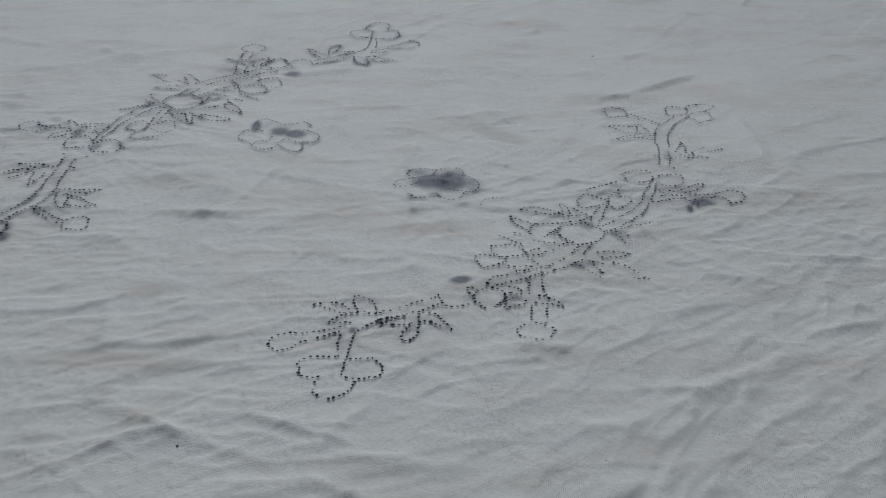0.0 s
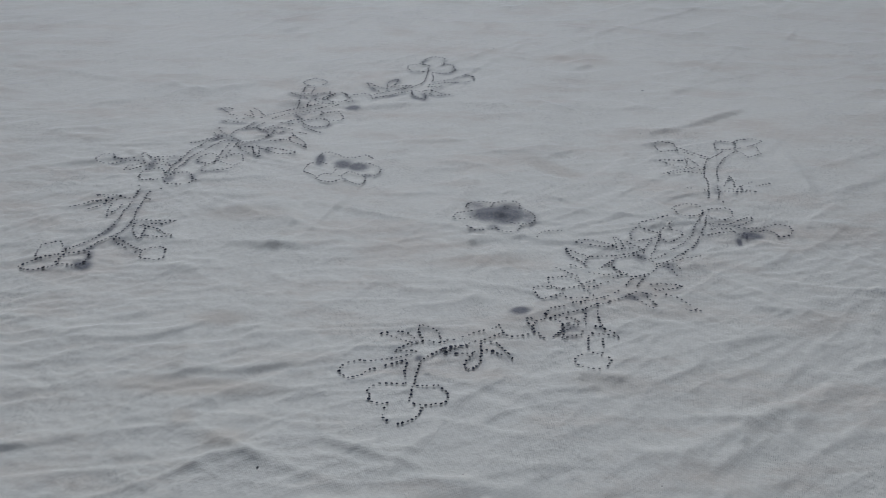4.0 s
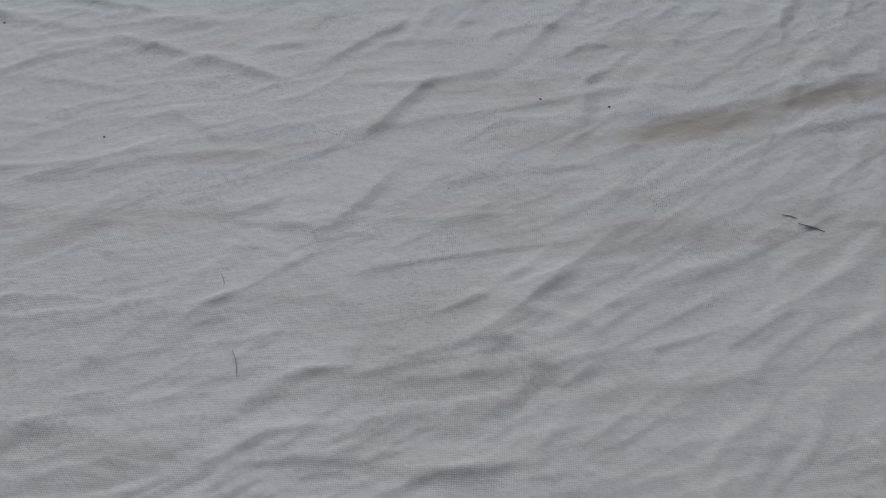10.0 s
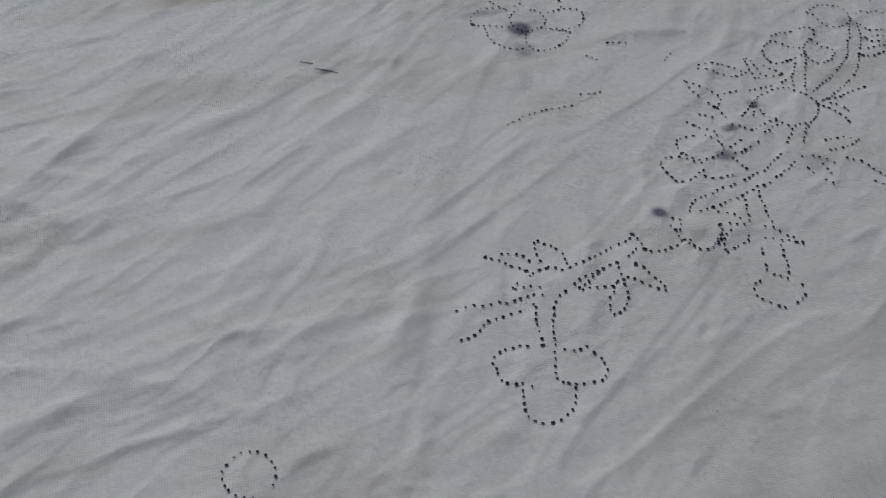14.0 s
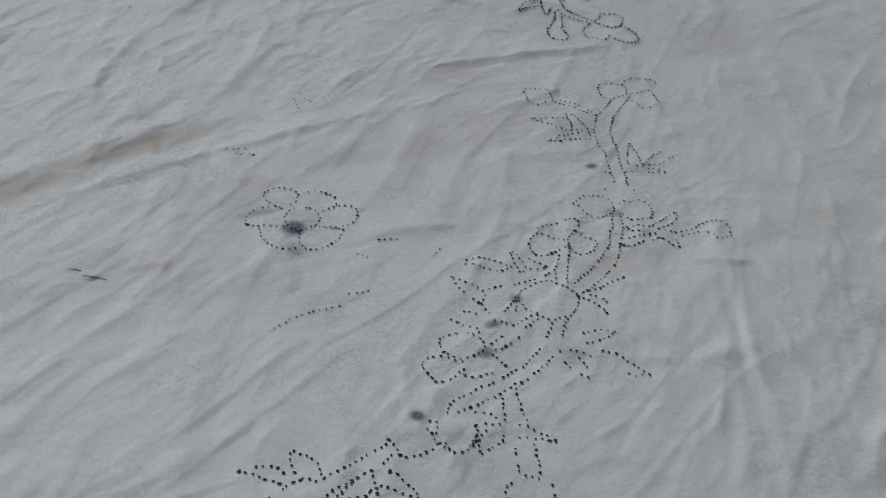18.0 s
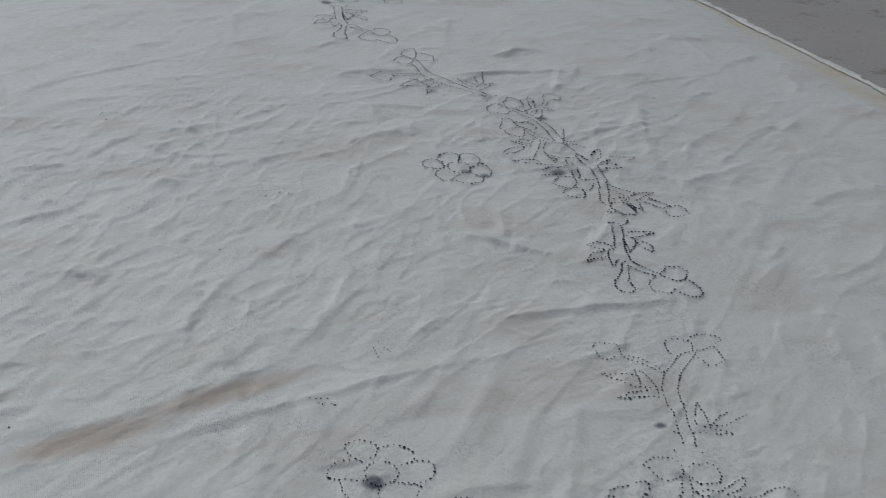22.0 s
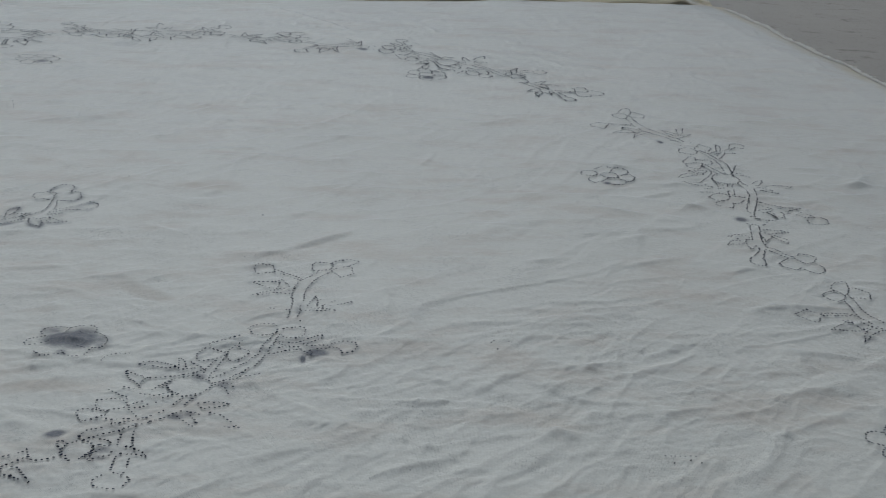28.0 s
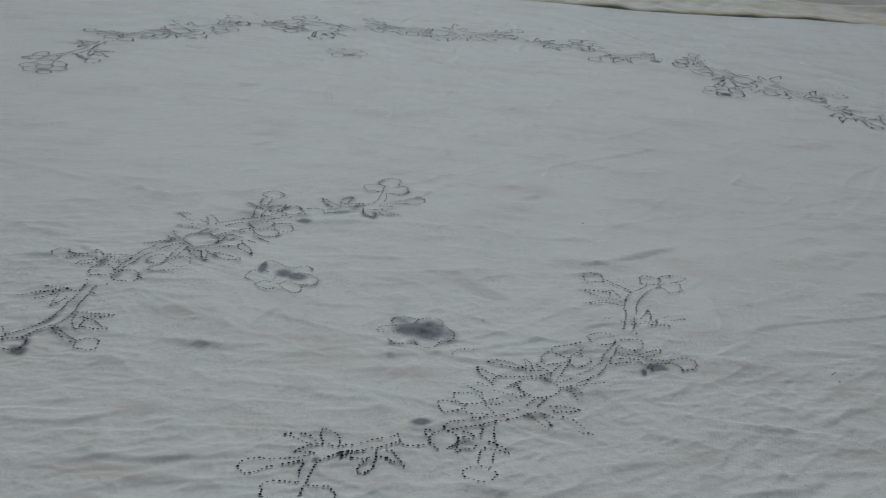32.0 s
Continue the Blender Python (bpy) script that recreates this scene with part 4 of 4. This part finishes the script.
    line("stalk", -8, -9.4, -4.4, -5.8, -1.4, -3.1, 0.5, -0.7)
    line("stalk", -1.1, -10.8, 2.7, -6.4, 5, -3.4, 8.2, -0.7)
    t.lay("vine_tracing", "dotted blue-black tracing of a flowering vine", faint)


def blossom(x, y, turn, size=1.0, bold=1.0):
    t = Tracing(x, y, turn, size, bold)
    line = t.line
    line("petal", 2.1, 13.3, -2.8, 11.1, -7.2, 13.9, -9.3, 19.8, -9.2, 24.1, -5.7, 26.3, -0.1, 26.5, 4.4, 23.5, 6.2, 19.1, 2.9, 14)
    line("petal", 4.9, 13.3, 6.9, 18.9, 15.2, 18.6, 20.5, 14, 21.5, 7.9, 18.1, 4.3, 12.4, 3.8)
    line("petal", 13.3, 4, 21.1, 4.7, 25.9, 2.7, 27.6, -2.1, 25.2, -7.4, 20.6, -10.4, 13.7, -10.4, 7.7, -8.4)
    line("petal", 4.2, -6.8, 12.2, -10.8, 16, -13, 12, -18.4, 6.4, -22.2, -0.5, -22.9, -4.9, -20.6, -5.1, -14, -3, -8.1)
    line("petal", -19.8, 0.6, -20.4, -8.9, -18.5, -14.7, -14.7, -18.6, -9.9, -19.8, -6.7, -19.1)
    line("petal", -24.4, 4.4, -19.7, 1.1, -13.7, -0.9, -7.8, -2.9)
    line("petal", -24.4, 4.4, -22.2, 9.6, -16.8, 13.8, -11.3, 13.9, -6.5, 12.3, -3.9, 9.6)
    line("flower_centre", -7.2, 2.4, -2.6, 7.8, 3.3, 9.1, 7.9, 6.7, 10, 1.3, 8.2, -3.6, 2.9, -6.9, -3, -8.1, -6.5, -4.6, -7.2, 2.4)
    t.lay("flower_tracing", "dotted blue-black tracing of a six-petalled flower")


def strays():
    """Pricks that slipped beside the pattern, in millimetres on the sheet."""
    t = Tracing(0, 0, 0)
    line, oval = t.line, t.oval
    oval("loop", 155.2, 22.0, 7.6, -2.4, 2.0, 8.2, -40.0, 330.0)
    line("stray_prick", 343.1, 196.0, 345.0, 192.6, 348.2, 188.4)
    line("stray_prick", 353.9, 200.4, 359.9, 200.0, 366.4, 197.3)
    line("stray_prick", 373.0, 181.6, 376.6, 182.3, 381.6, 187.1)
    line("stray_prick", 291.1, 158.5, 307.6, 163.6, 327.7, 163.3)
    line("stray_prick", 330.1, 169.4, 340.3, 168.7)
    line("stray_prick", 315.9, 286.2, 323.4, 284.3)
    line("stray_prick", 364.0, 333.3, 368.2, 317.9)
    line("stray_prick", 15.1, 617.5, 19.7, 629.1, 34.1, 633.0)
    line("stray_prick", 56.7, 618.3, 67.8, 612.2)
    line("stray_prick", 694.1, 1185.7, 696.6, 1183.9)
    line("stray_prick", -163.3, 1172.4, -157.2, 1148.8)
    line("stray_prick", -210.7, 1487.4, -202.2, 1439.4)
    line("stray_prick", -359.1, 1303.8, -343.8, 1290.6, -333.7, 1299.9)
    line("stray_prick", -358.0, 1307.1, -346.9, 1308.5, -333.7, 1299.9)
    line("stray_prick", -419.9, 1235.3, -406.7, 1263.8)
    line("stray_prick", 114.1, 697.4, 119.9, 696.2)
    line("stray_prick", 345.0, 518.2, 365.0, 517.2)
    line("stray_prick", 359.9, 326.2, 359.4, 315.7)
    line("stray_prick", 310.4, 290.2, 322.3, 289.1)
    t.lay("stray_tracing", "stray dark ink pricks beside the vines")


def smeared_flowers():
    t = Tracing(0, 0, 0, 1.0, 1.5, 0.0026)
    line = t.line
    line("petal", -25.3, 658.1, -28.3, 661.2, -27.2, 667.9, -21.4, 670.5, -16.6, 670.1, -11.8, 666.3, -12.9, 659.8, bleed=True)
    line("petal", -11.8, 667.7, -3.4, 671.0, 4.3, 670.2, 5.4, 662.4, 1.2, 658.3, -5.8, 661.6, bleed=True)
    line("petal", 5.4, 661.9, 11.8, 656.5, 15.0, 649.1, 13.3, 641.4, 8.0, 638.6, 1.1, 640.5, -4.1, 643.9, bleed=True)
    line("petal", 6.3, 638.4, 4.5, 631.1, 0.5, 627.1, -4.6, 626.8, -8.9, 630.1, -11.5, 634.7, bleed=True)
    line("petal", -10.3, 629.9, -14.9, 628.0, -21.7, 626.7, -25.3, 629.4, -28.1, 634.7, bleed=True)
    line("petal", -22.2, 655.3, -26.9, 655.4, -32.8, 653.1, -36.1, 647.9, -34.2, 643.7, -30.2, 644.5, -27.3, 646.0, -23.9, 648.0, -21.0, 650.2, bleed=True)
    t.lay("flower_tracing", "dotted tracing of a flower smeared with dark ink")
    t = Tracing(0, 0, 0, 1.0, 1.5, 0.0026)
    line = t.line
    line("petal", -124.9, 716.7, -131.6, 719.3, -136.2, 715.9, -138.7, 711.2, -139.5, 703.8, -136.6, 701.2, -132.5, 698.6, -129.4, 694.6, bleed=True)
    line("petal", -129.4, 694.6, -126.4, 700.6, -119.9, 702.5, -118.2, 709.9)
    line("petal", -132.4, 725.2, -131.4, 733.0, -128.0, 736.3, -121.8, 733.7, -114.9, 729.6, -108.5, 730.1, bleed=True)
    line("petal", -108.5, 730.1, -101.3, 734.3, -96.4, 731.0, -95.3, 726.5, bleed=True)
    line("petal", -106.3, 721.1, -98.6, 721.1, -91.8, 717.8, -88.4, 713.5, -89.1, 707.7, -91.8, 703.1, -98.1, 703.5, bleed=True)
    line("petal", -130.4, 693.1, -126.2, 689.2, -119.9, 688.2, -114.7, 691.4, -112.0, 694.4, -116.4, 699.8)
    line("petal", -113.3, 700.0, -109.6, 706.1, -104.3, 703.7, -99.1, 701.1, -97.4, 694.2, -100.2, 688.3, -106.5, 689.3, -111.4, 694.5)
    line("petal", -121.0, 711.2, -116.0, 717.4, -110.6, 714.9, -106.3, 721.1, bleed=True)
    t.lay("flower_tracing", "dotted tracing of a flower with ink smears")


def seed_husks():
    """Small dark husks that lie about on the sheet."""
    rnd = random.Random(21)
    for x, y in ((-0.016, 0.954), (0.102, 0.874), (0.022, 1.350), (0.103, 0.874), (0.264, 0.652), (0.274, 0.652), (0.645, 1.657), (0.093, 0.788), (0.265, 0.641), (0.303, 0.448), (0.349, 0.512), (0.359, 0.514), (0.364, 0.510), (0.318, 0.285), (0.324, 0.283), (0.719, 0.625), (0.262, 0.650), (-0.113, 0.395), (-0.053, 0.295), (0.138, 0.310), (0.168, 0.303)):
        turn, long, wide = rnd.uniform(0, 6.28), rnd.uniform(0.0005, 0.0008), rnd.uniform(0.0003, 0.0005)
        verts, faces = [], []
        for i in range(5):
            a = math.pi * i / 4
            ring = math.sin(a) if 0 < i < 4 else 0.12
            for k in range(6):
                b = 2 * math.pi * k / 6
                u, v, w = -long * math.cos(a), wide * ring * math.cos(b), wide * 0.7 * ring * math.sin(b)
                verts.append((u * math.cos(turn) - v * math.sin(turn), u * math.sin(turn) + v * math.cos(turn), w))
        for i in range(4):
            for k in range(6):
                faces.append((6 * i + k, 6 * i + (k + 1) % 6, 6 * i + 6 + (k + 1) % 6, 6 * i + 6 + k))
        faces += [tuple(range(5, -1, -1)), tuple(range(24, 30))]
        me = bpy.data.meshes.new("seed_husk")
        me.from_pydata(verts, [], faces)
        me.materials.append(TRACING)
        husk = new("seed_husk", me)
        husk.location = (x, y, float(draped(np.array([x]), np.array([y]))[0]) + 0.0003)
        tagged(husk, "tiny dark seed husk lying on the cotton sheet", "seed", "husks on the sheet")


def ink_threads():
    """Short dark threads caught in the weave."""
    for x0, y0, x1, y1 in ((0.0014, 0.2025, 0.0027, 0.1936), (0.0072, 0.1624, 0.0093, 0.1492), (0.2277, 0.2168, 0.2366, 0.2112), (0.2228, 0.2225, 0.2280, 0.2199)):
        c = bowed(((x0, y0), ((x0 + x1) / 2 + 0.0006, (y0 + y1) / 2), (x1, y1)), 5)
        way = np.array((y0 - y1, x1 - x0)) / math.hypot(x1 - x0, y1 - y0)
        verts, faces = [], []
        for k, p in enumerate(c):
            w = 0.00016 * math.sin(math.pi * (k + 0.6) / (len(c) + 0.2))
            z = float(draped(np.array([p[0]]), np.array([p[1]]))[0])
            verts += [(*(p - way * w), z + 0.0002), (*p, z + 0.0005), (*(p + way * w), z + 0.0002)]
        for k in range(len(c) - 1):
            for e in (0, 1):
                a = 3 * k + e
                faces.append((a, a + 1, a + 4, a + 3))
        part("dark_thread", verts, faces, SMOKY, sheet, "short dark grey thread caught in the weave")


def stain_sheet():
    """Rub the ink smears into the sheet: blots, and a faint bleed along some strokes."""
    x, y = sheet_points()
    ink = np.zeros_like(x)
    for spot in SMUDGES:
        ink = np.maximum(ink, smudge(x, y, *spot))
    for points, rub in BLEEDS:
        near = (x > points[:, 0].min() - 0.012) & (x < points[:, 0].max() + 0.012) & (y > points[:, 1].min() - 0.012) & (y < points[:, 1].max() + 0.012)
        u, v = x[near], y[near]
        gap = np.full(u.shape, 1.0)
        for p in points[::2]:
            gap = np.minimum(gap, (u - p[0]) ** 2 + (v - p[1]) ** 2)
        ink[near] = np.maximum(ink[near], rub * np.exp(-gap / 0.0034 ** 2) * np.clip(2.4 * lattice(u * 45 + 3, v * 45) - 0.7, 0, 1) * (0.4 + lattice(u * 90, v * 90)))
    layer = sheet.data.attributes.new("ink", "FLOAT", "POINT")
    layer.data.foreach_set("value", np.minimum(ink, 1).astype(np.float32).ravel())


VINES = (
    (0.4045, 0.1245, 0.0, 1.000, 1.20, 0.00, ("bud_tip", "petal_top"), ()),
    (0.0699, 0.5797, 15.2, 1.005, 1.50, 0.35, (), ((-173, -62, -7.2, 1.1), (-156, -111, -0.8, -1.0), (-164, -83, -2.5, -1.5), (-92, -71, 2.0, -2.0), (-57, -88, 5.2, 2.5), (-71, -56, 2.4, -3.2), (-32, -64, 2.8, 1.6), (-149, -36, -4.4, 4.6), (5, 12, -1.7, -2.4), (-28, 42, 0.6, -3.5), (115, 29, -2.1, 0.2), (98, 51, 2.9, 6.5), (23, -44, 1.9, 0.0), (-76, -30, 3.8, 2.8), (79, 176, 0.8, -0.8), (160, 165, -5.0, -3.9), (70, 149, 2.1, -0.1), (132, 97, -0.6, -1.1))),
    (-0.1808, 0.7725, -162.6, 1.014, 1.60, 0.60, (), ((-76, -30, 4.0, 1.1), (-173, -62, -3.0, -1.8), (-156, -111, -2.2, -6.2), (-164, -83, -1.8, 3.5), (-128, -96, 1.4, 2.1), (-149, -36, 1.7, 4.7), (5, 12, 5.2, -3.5), (115, 29, -2.5, -3.0), (-28, 42, 1.2, -2.9), (79, 176, -1.9, -5.1), (160, 165, -1.5, 1.4), (70, 149, 0.4, 1.5), (67, 126, 0.2, 7.3), (132, 97, -0.8, -1.6), (52, 73, -0.5, 2.5))),
    (0.5872, 0.5283, 53.5, 1.019, 1.60, 0.30, (), ((-156, -111, -2.4, 4.1), (-57, -88, 3.2, -2.0), (79, 176, -2.3, 1.8), (5, 12, 1.6, -3.9))),
    (0.5329, 0.9732, 56.4, 1.025, 1.75, 0.00, (), ((-156, -111, -2.0, -0.4), (-57, -88, 6.1, -3.8), (79, 176, -1.4, -0.4), (-76, -30, -3.2, 6.7), (82, 104, 0.4, -2.1))),
    (0.3132, 1.3824, 105.8, 1.031, 2.10, 0.00, (), ()),
    (-0.0655, 1.4977, 149.3, 1.000, 2.10, 0.00, (), ()),
    (-0.3808, 1.3791, -169.2, 1.000, 2.10, 0.00, (), ()),
)
for place in VINES:
    vine(*place)
smeared_flowers()
strays()
for place in (
    (0.3279, 0.2265, 0.0, 1.0, 1.1),
    (0.4954, 0.5249, 53.5, 1.0, 1.6),
    (0.4146, 0.9859, 56.4, 1.0, 1.75),
    (0.2718, 1.3278, 105.8, 1.0, 2.0),
    (-0.1730, 1.3377, 149.3, 1.0, 1.8),
    (-0.4704, 1.1621, -169.2, 1.0, 1.8),
):
    blossom(*place)


# ---- the bunched hem along the back and the frayed side ----
def make_hem():
    s, a = np.meshgrid(np.linspace(LEFT, 0.768, 500), np.linspace(0, 1, 44))
    lump = 0.75 + 0.5 * lattice(s * 6 + 4, a * 0 + 2)
    low = np.clip((0.772 - s) / 0.06, 0.25, 1)
    run = np.interp(a, (0, 0.1, 0.45, 0.75, 0.92, 1), (0, 0.007, 0.036, 0.062, 0.078, 0.084))
    rise = np.interp(a, (0, 0.05, 0.12, 0.35, 0.6, 0.8, 0.92, 1), (0.0035, 0.0065, 0.009, 0.013, 0.019, 0.026, 0.024, 0.005)) + 0.0045 * lattice(s * 31, a * 0 + 8) ** 2 * np.clip(a * 20, 0, 1) * np.clip(1.3 - a * 2, 0, 1)
    wave = 0.006 * (lattice(s * 14, a * 0 + 1) - 0.5) + 0.003 * (lattice(s * 47, a * 0 + 3) - 0.5)
    y = back_edge(s) - 0.012 + wave + run * (0.9 + 0.4 * lump)
    foot = draped(s.ravel(), (back_edge(s) - 0.012 + wave).ravel()).reshape(s.shape)
    z = (foot - 0.0025) * np.clip(1 - 0.9 * a, 0, 1) + (rise - 0.0035) * lump * low + 0.005 * (lattice(s * 26 + a * 5, a * 3.4 + 6) - 0.4) * np.sin(np.pi * a) + 0.002 * (lattice(s * 80, a * 9) - 0.5) * np.sin(np.pi * a)
    me = grid_mesh("folded_hem", s, y, z)
    streak = lattice(s * 5 + a * 2, a * 4.2 + 3) * (0.5 + lattice(s * 22, a * 5 + 11))
    tan = np.clip(1.9 * streak - 0.35, 0, 0.9) + 1.1 * np.clip(1.15 - a * 3.2, 0, 1) * (0.5 + 0.8 * lattice(s * 17, a * 2 + 21)) + 0.25
    for key, values in (("ink", s * 0), ("tan", tan), ("soil", s * 0)):
        layer = me.attributes.new(key, "FLOAT", "POINT")
        layer.data.foreach_set("value", values.astype(np.float32).ravel())
    me.materials.append(COTTON)
    ob = new("folded_hem", me)
    ob.parent = sheet
    tagged(ob, "turned-over cream hem stained yellow")


def make_fringe():
    rnd = random.Random(3)
    verts, faces = [], []
    y = FRONT
    while y < BACK:
        x = float(right_edge(y)) - 0.002
        out, drift, lift = rnd.uniform(0.0035, 0.0085) * (0.5 + float(lattice(np.array(y * 130), np.array(3.0)))), rnd.gauss(0, 0.0022), rnd.uniform(0.0002, 0.0012)
        curl, thick = rnd.uniform(-0.0015, 0.0015), rnd.uniform(0.0008, 0.0013)
        base, foot = len(verts), float(draped(np.array([x - 0.001]), np.array([y]))[0]) + 0.0010
        for i in range(6):
            u = i / 5
            cx, cy, cz = x + out * math.sin(u * 2.2), y + drift * u + curl * math.sin(u * 5), foot + lift * math.sin(u * 3.0) - 0.25 * foot * u * u
            r = thick * (1 - 0.5 * u)
            verts += [(cx, cy - r, cz), (cx, cy, cz + 0.25 * r), (cx, cy + r, cz), (cx, cy, cz - 0.25 * r)]
        for i in range(5):
            for k in range(4):
                a, b = base + 4 * i + k, base + 4 * i + (k + 1) % 4
                faces.append((a, b, b + 4, a + 4))
        y += rnd.uniform(0.0004, 0.0010)
    ob = part("fringe", verts, faces, THREAD, sheet, "frayed off-white thread ends")
    tagged(ob, kind="stuff")


def make_selvedge():
    """The rolled, fluffy rim from which the threads stand."""
    y, a = np.meshgrid(np.linspace(FRONT, 1.80, 1700), np.linspace(0, 2 * np.pi, 9))
    thick = 0.0009 + 0.0012 * lattice(y * 190, y * 0 + 2) + 0.0016 * lattice(y * 520, y * 0 + 7)
    x = right_edge(y) - 0.001 + 0.0012 * (lattice(y * 210, y * 0 + 9) - 0.5) + thick * np.cos(a)
    z = draped((x - 0.003).ravel(), y.ravel()).reshape(x.shape) + 0.0004 + 0.0004 * lattice(y * 60, y * 0 + 5) + 0.12 * thick * np.sin(a)
    me = grid_mesh("selvedge", x, y, z)
    me.materials.append(THREAD)
    ob = new("selvedge", me)
    ob.parent = sheet
    tagged(ob, "fluffy rolled off-white raw edge")


def thread_material():
    n = Nodes("frayed_thread")
    return n.done(n.mix(n.noise(60, 3), (0.76, 0.70, 0.60), (0.90, 0.88, 0.82)), 0.9, None, 0.1)


THREAD = thread_material()
SMOKY = Nodes("smoky_thread").done((0.38, 0.38, 0.385), 0.9, None, 0.1)
make_hem()
make_selvedge()
make_fringe()
ink_threads()
stain_sheet()
seed_husks()
